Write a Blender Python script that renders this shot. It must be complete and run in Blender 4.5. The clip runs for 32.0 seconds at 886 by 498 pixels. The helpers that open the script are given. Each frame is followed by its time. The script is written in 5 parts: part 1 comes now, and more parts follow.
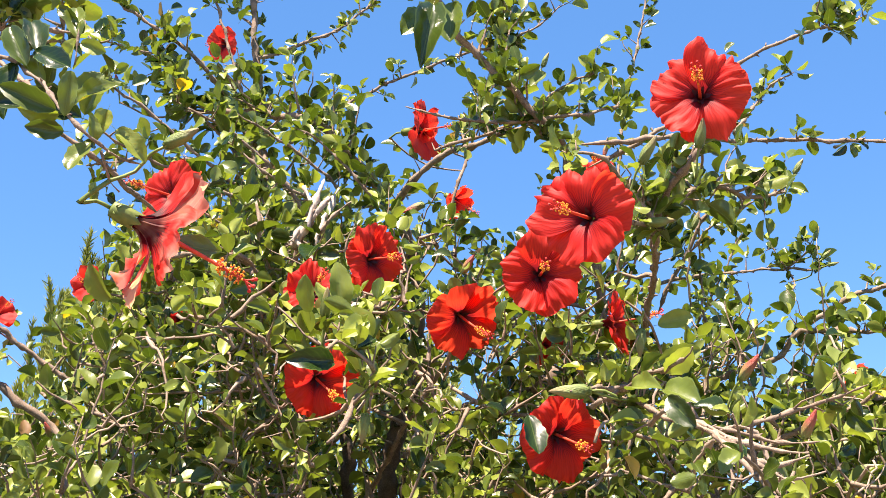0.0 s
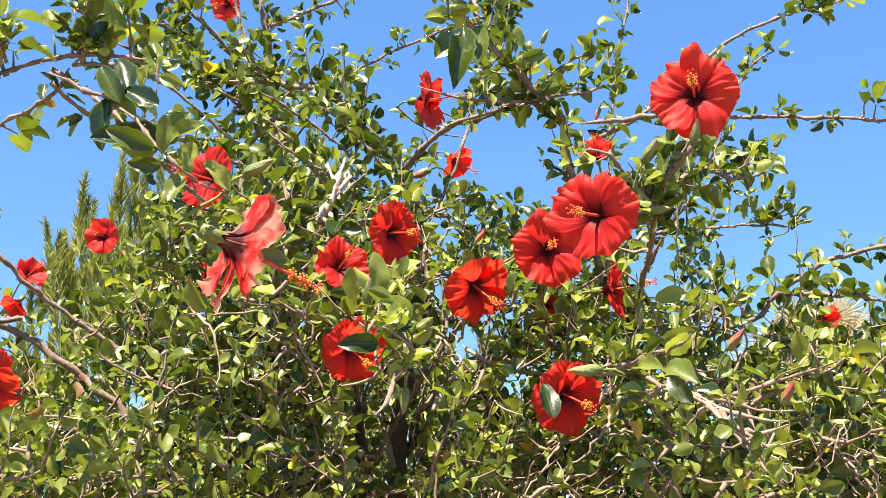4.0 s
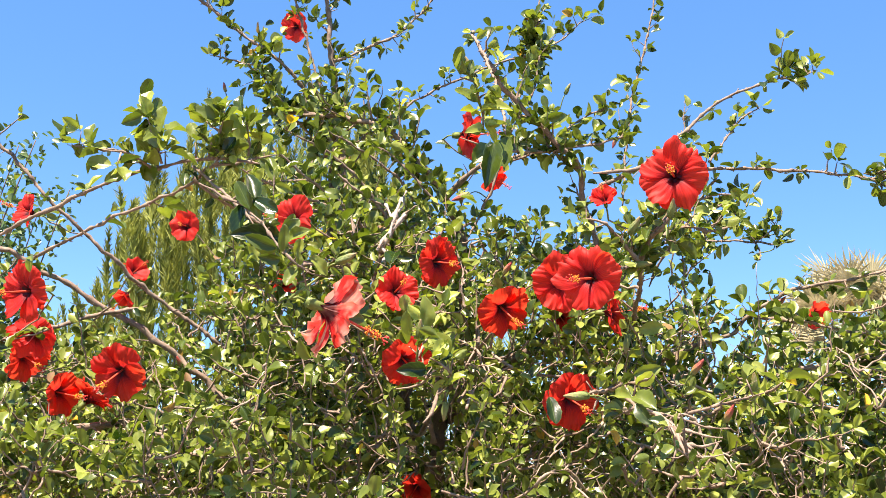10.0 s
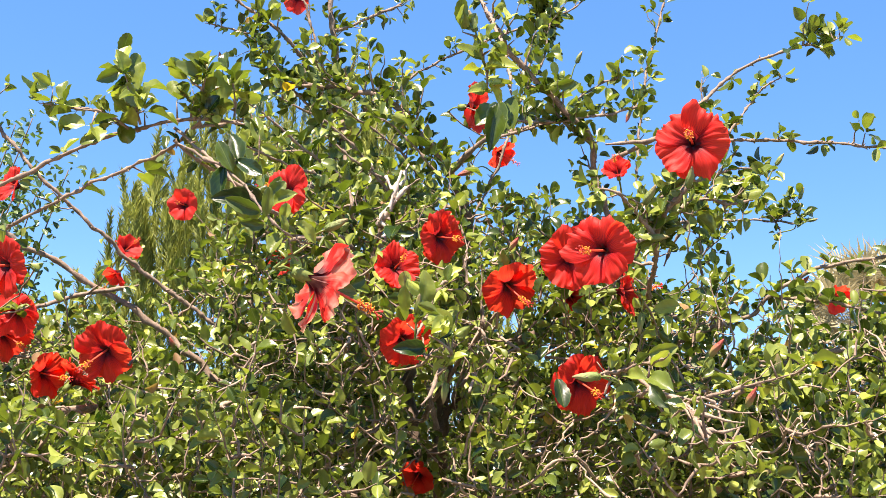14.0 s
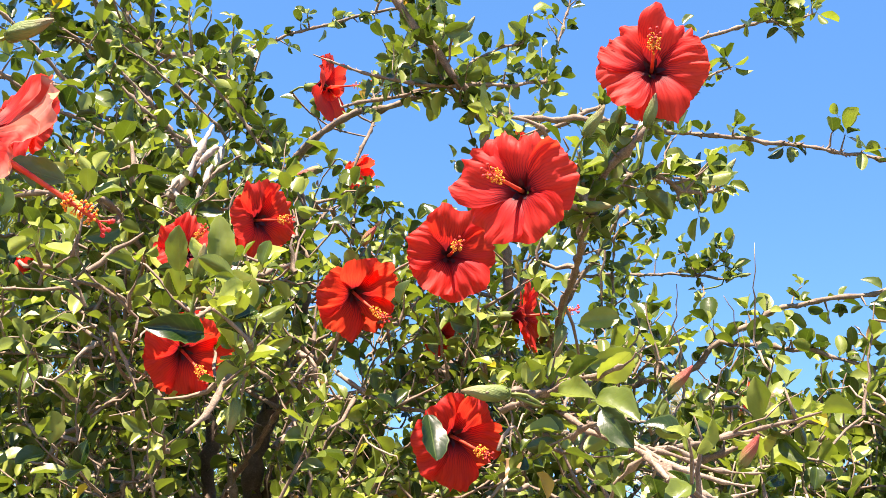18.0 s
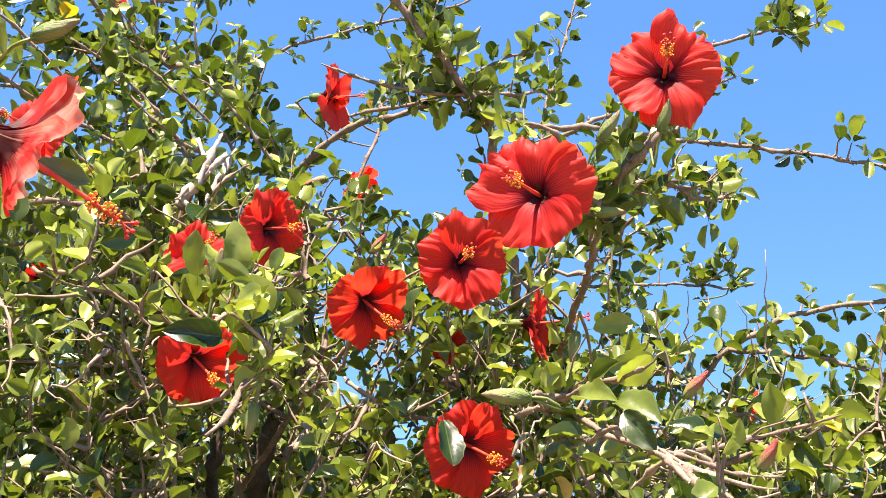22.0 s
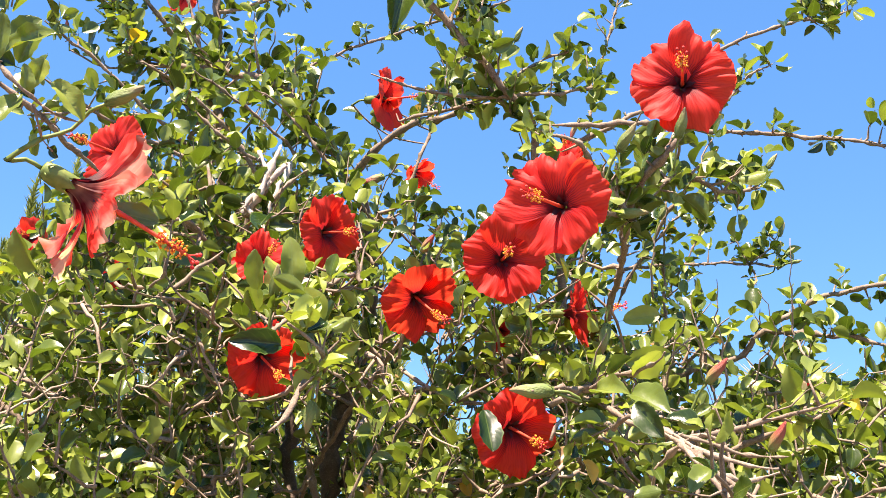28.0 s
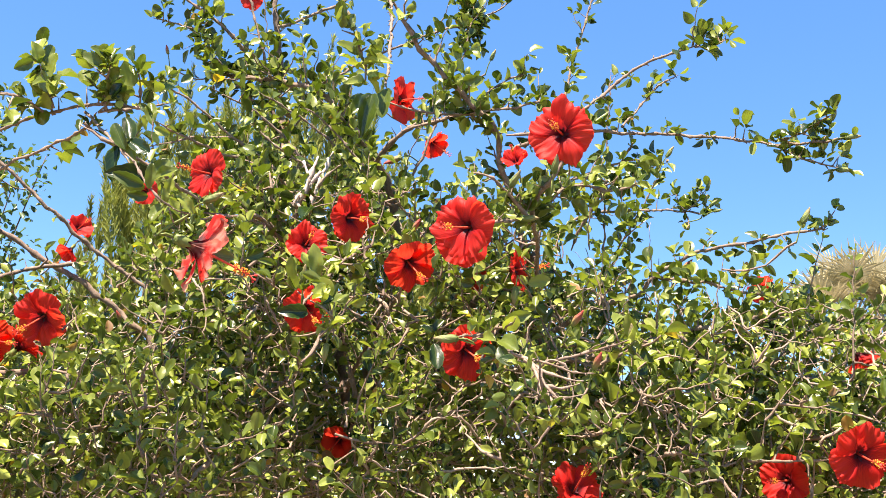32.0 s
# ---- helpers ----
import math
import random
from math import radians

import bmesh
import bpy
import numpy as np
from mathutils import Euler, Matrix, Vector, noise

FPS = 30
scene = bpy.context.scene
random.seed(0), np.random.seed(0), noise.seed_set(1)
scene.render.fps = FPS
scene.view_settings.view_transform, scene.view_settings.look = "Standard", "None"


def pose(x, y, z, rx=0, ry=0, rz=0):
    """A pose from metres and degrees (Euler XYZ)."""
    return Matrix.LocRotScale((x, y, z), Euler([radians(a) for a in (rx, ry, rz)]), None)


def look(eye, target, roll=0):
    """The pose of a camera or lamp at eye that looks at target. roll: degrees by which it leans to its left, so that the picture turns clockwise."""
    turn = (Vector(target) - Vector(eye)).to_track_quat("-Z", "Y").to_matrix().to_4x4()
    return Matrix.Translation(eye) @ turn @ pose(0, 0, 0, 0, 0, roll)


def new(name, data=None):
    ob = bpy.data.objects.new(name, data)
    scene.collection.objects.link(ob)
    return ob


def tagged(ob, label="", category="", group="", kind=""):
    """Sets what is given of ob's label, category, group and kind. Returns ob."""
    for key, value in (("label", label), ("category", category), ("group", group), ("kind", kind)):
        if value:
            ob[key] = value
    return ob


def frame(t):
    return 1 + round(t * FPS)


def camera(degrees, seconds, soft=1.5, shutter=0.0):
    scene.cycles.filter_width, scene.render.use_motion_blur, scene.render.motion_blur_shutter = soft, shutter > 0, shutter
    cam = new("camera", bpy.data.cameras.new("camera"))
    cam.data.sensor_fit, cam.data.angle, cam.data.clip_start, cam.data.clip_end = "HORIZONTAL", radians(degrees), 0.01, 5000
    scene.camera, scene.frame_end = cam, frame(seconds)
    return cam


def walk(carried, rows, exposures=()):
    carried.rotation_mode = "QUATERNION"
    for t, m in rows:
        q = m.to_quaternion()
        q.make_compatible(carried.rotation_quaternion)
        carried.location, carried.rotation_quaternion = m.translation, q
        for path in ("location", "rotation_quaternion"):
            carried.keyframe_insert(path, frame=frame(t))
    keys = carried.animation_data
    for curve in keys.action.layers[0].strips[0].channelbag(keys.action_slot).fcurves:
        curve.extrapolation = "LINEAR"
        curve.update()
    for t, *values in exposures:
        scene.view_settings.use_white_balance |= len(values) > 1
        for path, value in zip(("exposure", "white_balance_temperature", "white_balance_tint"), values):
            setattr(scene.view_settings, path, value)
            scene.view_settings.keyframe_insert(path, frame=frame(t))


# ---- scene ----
cam = camera(44.7, 32.0, soft=0.8)
STOPS, KELVIN, TINT = 1.73, 7340.0, 21.0
METRES, EYE, TILT, LEAN, TURN = 3.0, 1.5, 20.0, 0.0, 0.0
ROWS = [
    (0.0, 0.0, 0.0, 0.0, 0.0, 0.0, -0.0),
    (0.5, -0.0001, -0.0015, -0.0045, 0.05, 0.35, -0.04),
    (1.0, 0.0016, -0.0027, 0.0006, 0.25, -0.2, 0.1),
    (1.5, 0.0069, -0.0061, 0.0012, 0.56, 0.05, 0.37),
    (2.0, 0.008, -0.0138, 0.0058, 0.67, -0.77, 0.29),
    (2.5, -0.001, -0.0163, 0.0069, 0.56, -0.98, 0.22),
    (3.0, -0.0178, -0.0229, 0.0143, 0.1, -1.22, 0.83),
    (3.5, -0.023, -0.0303, 0.021, -1.56, -2.86, 0.32),
    (5.5, 0.0084, -0.1013, 0.047, 0.86, -5.53, 1.01),
    (6.0, 0.0107, -0.1057, 0.0447, 1.46, -5.87, 0.97),
    (6.5, 0.0075, -0.1136, 0.0481, 1.71, -5.87, 0.92),
    (7.0, -0.0001, -0.1212, 0.0521, 1.92, -5.97, 0.93),
    (7.5, -0.0097, -0.1222, 0.0544, 2.83, -6.06, 0.89),
    (8.0, -0.0317, -0.1243, 0.0583, 2.37, -6.23, 0.75),
    (8.5, -0.0444, -0.1309, 0.0641, 0.52, -6.47, 0.18),
    (9.0, -0.045, -0.1395, 0.0682, -1.12, -7.01, 0.28),
    (9.5, -0.0241, -0.1576, 0.0828, 0.25, -7.52, -0.09),
    (10.0, -0.0182, -0.1771, 0.0906, 0.99, -7.38, -0.62),
    (10.5, -0.0138, -0.1923, 0.0977, 1.75, -7.6, -0.71),
    (11.0, -0.0133, -0.2027, 0.098, 1.95, -7.16, -0.46),
    (11.5, -0.008, -0.2046, 0.0975, 2.3, -7.08, -0.18),
    (12.0, 0.0015, -0.2056, 0.1036, 3.1, -7.29, 0.36),
    (12.5, -0.0069, -0.2071, 0.1001, 3.06, -7.27, 0.68),
    (13.0, -0.0034, -0.1993, 0.0951, 3.45, -7.6, 0.73),
    (13.5, -0.0097, -0.177, 0.0858, 2.89, -7.81, 0.31),
    (14.0, -0.0138, -0.1414, 0.0765, 1.61, -7.9, -0.78),
    (14.5, -0.0268, -0.1153, 0.0575, -0.43, -6.65, -0.79),
    (16.5, 0.0169, -0.0231, 0.022, 0.93, -3.25, -2.09),
    (17.0, 0.0086, 0.0076, 0.0077, -1.77, -1.01, -3.09),
    (17.5, 0.0053, 0.039, -0.0001, -4.16, -1.12, -4.1),
    (18.0, -0.0048, 0.054, -0.005, -6.09, -0.55, -5.47),
    (18.5, -0.0111, 0.0577, -0.0037, -7.3, 0.24, -5.83),
    (19.0, -0.0114, 0.0559, -0.0045, -8.1, 0.73, -6.11),
    (19.5, -0.0071, 0.0511, -0.002, -8.95, 1.22, -6.18),
    (20.0, -0.0029, 0.0484, -0.0006, -8.99, 1.38, -5.96),
    (20.5, -0.0037, 0.0494, -0.0038, -8.22, 0.7, -5.75),
    (21.0, -0.0063, 0.0521, -0.0033, -7.06, -0.01, -5.64),
    (21.5, -0.0142, 0.0517, -0.0067, -6.59, 0.5, -5.3),
    (22.0, -0.0108, 0.0549, -0.0085, -6.41, 0.28, -5.34),
    (22.5, -0.0061, 0.0561, -0.0067, -6.25, -0.11, -5.15),
    (23.0, -0.0003, 0.0574, -0.0077, -6.07, -0.16, -5.12),
    (23.5, -0.0019, 0.0561, -0.0054, -5.91, -0.36, -4.71),
    (24.0, -0.0023, 0.0539, -0.0049, -5.46, -0.3, -4.68),
    (24.5, -0.0106, 0.0516, -0.006, -5.66, -0.19, -4.66),
    (25.0, -0.0102, 0.053, -0.0063, -5.54, -0.31, -4.93),
    (25.5, -0.01, 0.0528, -0.0074, -5.52, -0.19, -4.83),
    (27.5, -0.0043, 0.0491, -0.0054, -4.5, -0.61, -4.39),
    (28.0, -0.0024, 0.0217, 0.004, -2.44, -1.58, -3.33),
    (28.5, 0.008, -0.0082, 0.0125, -0.34, -2.99, -2.93),
    (29.0, 0.0123, -0.0331, 0.023, 1.1, -3.59, -2.01),
    (29.5, 0.0053, -0.0551, 0.0334, 1.59, -3.54, -1.41),
    (30.0, -0.0093, -0.0873, 0.0464, 0.39, -5.47, -0.64),
    (30.5, 0.0073, -0.1225, 0.0617, 0.5, -6.54, -0.54),
    (31.0, 0.0383, -0.1624, 0.0682, 2.1, -7.52, -1.35),
    (31.5, 0.0469, -0.1898, 0.0752, 2.47, -8.03, -1.55),
    (32.0, 0.0516, -0.1984, 0.0751, 2.14, -8.06, -1.63),
]
walk(cam, [(t, pose(0, 0, EYE, TILT, LEAN, TURN) @ pose(METRES * x, METRES * y, METRES * z, 90 + pitch, roll, yaw)) for t, x, y, z, yaw, pitch, roll in ROWS],
     exposures=[(0.0, STOPS, KELVIN, TINT), (15.0, STOPS, KELVIN, TINT), (17.5, STOPS + 0.12, KELVIN, TINT), (27.5, STOPS + 0.12, KELVIN, TINT), (29.5, STOPS, KELVIN, TINT), (32.0, STOPS, KELVIN, TINT)])

# ---- light ----
SUN_HEIGHT, SUN_SIDE = 67.0, 205.0          # degrees above the horizon; compass turn of the sun, 180 is behind the viewer
world = bpy.data.worlds.new("clear_sky")
scene.world = world
world.use_nodes = True
wn, wl = world.node_tree.nodes, world.node_tree.links
sky = wn.new("ShaderNodeTexSky")
sky.sky_type, sky.sun_disc = "NISHITA", False
sky.sun_elevation, sky.sun_rotation = radians(SUN_HEIGHT), radians(SUN_SIDE)
sky.altitude, sky.air_density, sky.dust_density, sky.ozone_density = 3200.0, 1.0, 0.0, 3.0
deep = wn.new("ShaderNodeHueSaturation")
deep.inputs["Hue"].default_value = 0.498
deep.inputs["Saturation"].default_value = 1.2
wl.new(sky.outputs["Color"], deep.inputs["Color"])
even = wn.new("ShaderNodeMix")          # clear dry air: the sky pales little towards the horizon
even.data_type = "RGBA"
even.inputs[0].default_value = 0.45
even.inputs[7].default_value = (0.30, 1.13, 2.68, 1.0)
wl.new(deep.outputs["Color"], even.inputs[6])
wl.new(even.outputs[2], wn["Background"].inputs["Color"])
wn["Background"].inputs["Strength"].default_value = 0.118
sun = new("sun", bpy.data.lights.new("sun", "SUN"))
sun.data.energy, sun.data.angle, sun.data.color = 5.0, radians(0.53), (1.0, 0.95, 0.86)
a, e = radians(SUN_SIDE), radians(SUN_HEIGHT)
sun.matrix_world = look((0, 0, 0), (-math.sin(a) * math.cos(e), -math.cos(a) * math.cos(e), -math.sin(e)))

# ---- materials ----


def material(name, rough=0.5):
    m = bpy.data.materials.new(name)
    m.use_nodes = True
    nt = m.node_tree
    b = nt.nodes["Principled BSDF"]
    b.inputs["Roughness"].default_value = rough
    return m, nt.nodes, nt.links, b


def node(n, kind, **values):
    x = n.new(kind)
    for key, value in values.items():
        x.inputs[key.replace("_", " ")].default_value = value
    return x


def ramp(n, stops):
    r = n.new("ShaderNodeValToRGB")
    r.color_ramp.elements[0].position, r.color_ramp.elements[0].color = stops[0][0], (*stops[0][1], 1)
    r.color_ramp.elements[1].position, r.color_ramp.elements[1].color = stops[-1][0], (*stops[-1][1], 1)
    for p, c in stops[1:-1]:
        r.color_ramp.elements.new(p).color = (*c, 1)
    return r


def math_node(n, l, op, a, b=None):
    x = n.new("ShaderNodeMath")
    x.operation = op
    for k, v in enumerate((a, b)):
        if v is None:
            continue
        if isinstance(v, (int, float)):
            x.inputs[k].default_value = v
        else:
            l.new(v, x.inputs[k])
    return x.outputs[0]


def mix_colour(n, l, fac, a, b, mode="MIX"):
    x = n.new("ShaderNodeMix")
    x.data_type, x.blend_type = "RGBA", mode
    for k, v in ((0, fac), (6, a), (7, b)):
        if isinstance(v, (int, float)):
            x.inputs[k].default_value = v
        elif isinstance(v, tuple):
            x.inputs[k].default_value = (*v, 1)
        else:
            l.new(v, x.inputs[k])
    return x.outputs[2]


def leaf_material(name, single, old, mid, young, thin=0.23, rough=0.28):
    """Waxy green blade: midrib and side veins run along the UV, age turns it yellow-green, light glows through."""
    m, n, l, b = material(name, rough)
    uv = n.new("ShaderNodeTexCoord")
    sep = n.new("ShaderNodeSeparateXYZ")
    l.new(uv.outputs["UV"], sep.inputs[0])
    u, v = sep.outputs[0], math_node(n, l, "ABSOLUTE", math_node(n, l, "SUBTRACT", sep.outputs[1], 0.5))
    age = n.new("ShaderNodeAttribute")
    age.attribute_name = "age"
    if single:
        rnd = n.new("ShaderNodeObjectInfo").outputs["Random"]
    else:
        rnd = n.new("ShaderNodeNewGeometry").outputs["Random Per Island"]
    tone = math_node(n, l, "ADD", math_node(n, l, "MULTIPLY", rnd, 0.46), math_node(n, l, "MULTIPLY", age.outputs["Fac"], 0.44))
    base = ramp(n, [(0.04, old), (0.28, mid), (0.52, tuple(0.5 * p + 0.5 * q for p, q in zip(mid, young))), (0.80, young), (0.90, (0.72, 0.42, 0.03)), (1.0, (0.26, 0.15, 0.07))])
    l.new(tone, base.inputs[0])
    # side veins slant forward from the midrib
    slant = math_node(n, l, "SUBTRACT", math_node(n, l, "MULTIPLY", u, 20.0), math_node(n, l, "MULTIPLY", v, 17.0))
    veins = math_node(n, l, "POWER", math_node(n, l, "ABSOLUTE", math_node(n, l, "SINE", slant)), 14.0)
    rib = math_node(n, l, "LESS_THAN", v, 0.025)
    lines = math_node(n, l, "MAXIMUM", math_node(n, l, "MULTIPLY", veins, 0.05), math_node(n, l, "MULTIPLY", math_node(n, l, "MAXIMUM", rib, math_node(n, l, "GREATER_THAN", v, 0.45 if single else 0.465)), 0.3))
    l.new(math_node(n, l, "ADD", math_node(n, l, "MULTIPLY", rnd, 0.24), rough - 0.08), b.inputs["Roughness"])
    b.inputs["Specular IOR Level"].default_value = 0.5
    pale = tuple(min(1, 1.8 * c + 0.03) for c in mid)
    col = mix_colour(n, l, lines, base.outputs[0], pale)
    blotch = node(n, "ShaderNodeTexNoise", Scale=90.0 if not single else 3.0, Detail=4.0)
    l.new(uv.outputs["Object"], blotch.inputs["Vector"])
    shade = math_node(n, l, "ADD", math_node(n, l, "MULTIPLY", blotch.outputs[0], 0.5), 0.75)
    grey = n.new("ShaderNodeCombineColor")
    for k in range(3):
        l.new(shade, grey.inputs[k])
    col = mix_colour(n, l, 1.0, col, grey.outputs[0], "MULTIPLY")
    l.new(col, b.inputs["Base Color"])
    bump = node(n, "ShaderNodeBump", Strength=0.7, Distance=0.0015)
    l.new(math_node(n, l, "ADD", math_node(n, l, "MULTIPLY", lines, -0.5), math_node(n, l, "MULTIPLY", blotch.outputs[0], 0.6)), bump.inputs["Height"])
    l.new(bump.outputs[0], b.inputs["Normal"])
    glow = n.new("ShaderNodeBsdfTranslucent")
    l.new(mix_colour(n, l, 1.0, col, (1.6, 1.8, 0.75), "MULTIPLY"), glow.inputs["Color"])
    mix = node(n, "ShaderNodeMixShader", Fac=thin)
    l.new(b.outputs[0], mix.inputs[1])
    l.new(glow.outputs[0], mix.inputs[2])
    l.new(mix.outputs[0], n["Material Output"].inputs["Surface"])
    return m


LEAF_OLD, LEAF_MID, LEAF_YOUNG = (0.015, 0.036, 0.006), (0.084, 0.121, 0.017), (0.37, 0.42, 0.078)
leaf_single = leaf_material("waxy_leaf", True, LEAF_OLD, LEAF_MID, LEAF_YOUNG)
leaf_mass = leaf_material("waxy_leaf_mass", False, LEAF_OLD, LEAF_MID, LEAF_YOUNG)
shrub_leaf = leaf_material("blue_green_leaf", False, (0.03, 0.07, 0.03), (0.07, 0.13, 0.05), (0.16, 0.22, 0.08))


def bark_material(name, dark, light, scale):
    m, n, l, b = material(name, 0.85)
    tc = n.new("ShaderNodeTexCoord")
    big = node(n, "ShaderNodeTexNoise", Scale=scale, Detail=6.0, Roughness=0.65)
    fine = node(n, "ShaderNodeTexNoise", Scale=scale * 9, Detail=4.0)
    spot = node(n, "ShaderNodeTexVoronoi", Scale=scale * 6)
    for x in (big, fine, spot):
        l.new(tc.outputs["Object"], x.inputs["Vector"])
    mixed = math_node(n, l, "ADD", math_node(n, l, "MULTIPLY", big.outputs[0], 0.7), math_node(n, l, "MULTIPLY", fine.outputs[0], 0.4))
    mixed = math_node(n, l, "ADD", mixed, math_node(n, l, "MULTIPLY", math_node(n, l, "LESS_THAN", spot.outputs["Distance"], 0.25), 0.15))
    r = ramp(n, [(0.3, dark), (0.55, tuple(0.5 * (p + q) for p, q in zip(dark, light))), (0.8, light)])
    l.new(mixed, r.inputs[0])
    l.new(r.outputs[0], b.inputs["Base Color"])
    bump = node(n, "ShaderNodeBump", Strength=0.6, Distance=0.002)
    l.new(mixed, bump.inputs["Height"])
    l.new(bump.outputs[0], b.inputs["Normal"])
    return m


bark = bark_material("grey_brown_bark", (0.040, 0.024, 0.016), (0.22, 0.155, 0.11), 40.0)
twig_bark = bark_material("brown_twig_bark", (0.050, 0.032, 0.022), (0.38, 0.28, 0.20), 70.0)
dead_wood = bark_material("pale_dead_wood", (0.13, 0.088, 0.058), (0.48, 0.37, 0.275), 90.0)
bleached_wood = bark_material("bleached_wood", (0.26, 0.20, 0.15), (0.66, 0.57, 0.48), 130.0)


def petal_material(name="red_petal", pale=0.0):
    """Thin silky red with fine veins fanning from a near-black throat, light glowing through."""
    m, n, l, b = material(name, 0.6)
    uv = n.new("ShaderNodeTexCoord")
    sep = n.new("ShaderNodeSeparateXYZ")
    l.new(uv.outputs["UV"], sep.inputs[0])
    u, v = sep.outputs[0], sep.outputs[1]
    wob = node(n, "ShaderNodeTexNoise", Scale=60.0, Detail=4.0)
    l.new(uv.outputs["Object"], wob.inputs["Vector"])
    fan = math_node(n, l, "ADD", math_node(n, l, "MULTIPLY", v, 60.0), math_node(n, l, "MULTIPLY", wob.outputs[0], 11.0))
    vein = math_node(n, l, "POWER", math_node(n, l, "ABSOLUTE", math_node(n, l, "SINE", fan)), 6.0)
    throat = math_node(n, l, "ADD", u, math_node(n, l, "MULTIPLY", math_node(n, l, "SUBTRACT", vein, 0.5), -0.13))
    r = ramp(n, [(0.18, (0.030, 0.002, 0.005)), (0.32, (0.09, 0.003, 0.008)), (0.45, (0.60, 0.014, 0.014)), (0.60, (0.82, 0.025, 0.016)), (1.0, (0.88, 0.042, 0.024))])
    l.new(throat, r.inputs[0])
    info = n.new("ShaderNodeObjectInfo")
    col = mix_colour(n, l, math_node(n, l, "MULTIPLY", vein, 0.10), r.outputs[0], (0.42, 0.008, 0.014))
    col = mix_colour(n, l, math_node(n, l, "MULTIPLY", info.outputs["Random"], 0.25), col, (0.66, 0.012, 0.02))
    # sun's sheen on the petals, painted into the colour as pale pink patches
    if pale:
        patch = node(n, "ShaderNodeTexNoise", Scale=38.0, Detail=2.0)
        l.new(uv.outputs["Object"], patch.inputs["Vector"])
        cut = ramp(n, [(0.45, (0, 0, 0)), (0.62, (pale, pale, pale))])
        l.new(math_node(n, l, "ADD", patch.outputs[0], math_node(n, l, "MULTIPLY", math_node(n, l, "SUBTRACT", u, 0.6), 0.2)), cut.inputs[0])
        col = mix_colour(n, l, cut.outputs[0], col, (0.88, 0.42, 0.34))
    l.new(col, b.inputs["Base Color"])
    bump = node(n, "ShaderNodeBump", Strength=0.14, Distance=0.001)
    l.new(math_node(n, l, "ADD", vein, math_node(n, l, "MULTIPLY", wob.outputs[0], 0.8)), bump.inputs["Height"])
    l.new(bump.outputs[0], b.inputs["Normal"])
    b.inputs["Specular IOR Level"].default_value = 0.4
    b.inputs["Sheen Weight"].default_value = 0.03
    glow = n.new("ShaderNodeBsdfTranslucent")
    l.new(mix_colour(n, l, 1.0, col, (1.2, 2.3, 1.5), "MULTIPLY"), glow.inputs["Color"])
    mix = node(n, "ShaderNodeMixShader", Fac=0.55)
    l.new(b.outputs[0], mix.inputs[1])
    l.new(glow.outputs[0], mix.inputs[2])
    l.new(mix.outputs[0], n["Material Output"].inputs["Surface"])
    return m


def plain_material(name, low, high, scale, rough, thin=0.0):
    m, n, l, b = material(name, rough)
    tc = n.new("ShaderNodeTexCoord")
    a = node(n, "ShaderNodeTexNoise", Scale=scale, Detail=5.0)
    l.new(tc.outputs["Object"], a.inputs["Vector"])
    r = ramp(n, [(0.3, low), (0.7, high)])
    l.new(a.outputs[0], r.inputs[0])
    l.new(r.outputs[0], b.inputs["Base Color"])
    bump = node(n, "ShaderNodeBump", Strength=0.3, Distance=0.002)
    l.new(a.outputs[0], bump.inputs["Height"])
    l.new(bump.outputs[0], b.inputs["Normal"])
    if thin:
        glow = n.new("ShaderNodeBsdfTranslucent")
        l.new(r.outputs[0], glow.inputs["Color"])
        mix = node(n, "ShaderNodeMixShader", Fac=thin)
        l.new(b.outputs[0], mix.inputs[1])
        l.new(glow.outputs[0], mix.inputs[2])
        l.new(mix.outputs[0], n["Material Output"].inputs["Surface"])
    return m


petal_red = petal_material()
petal_sheen = petal_material("painted_sheen_petal", 0.55)
throat_dark = plain_material("maroon_throat", (0.018, 0.001, 0.004), (0.07, 0.004, 0.010), 260.0, 0.6)
column_red = plain_material("column_red", (0.62, 0.05, 0.03), (0.80, 0.14, 0.07), 90.0, 0.5, 0.25)
pollen = plain_material("yellow_pollen", (0.82, 0.26, 0.02), (0.95, 0.48, 0.05), 300.0, 0.8)
stigma_red = plain_material("stigma_red", (0.55, 0.02, 0.02), (0.75, 0.06, 0.04), 200.0, 0.7)
calyx_green = plain_material("calyx_green", (0.10, 0.155, 0.03), (0.24, 0.30, 0.07), 120.0, 0.55, 0.2)


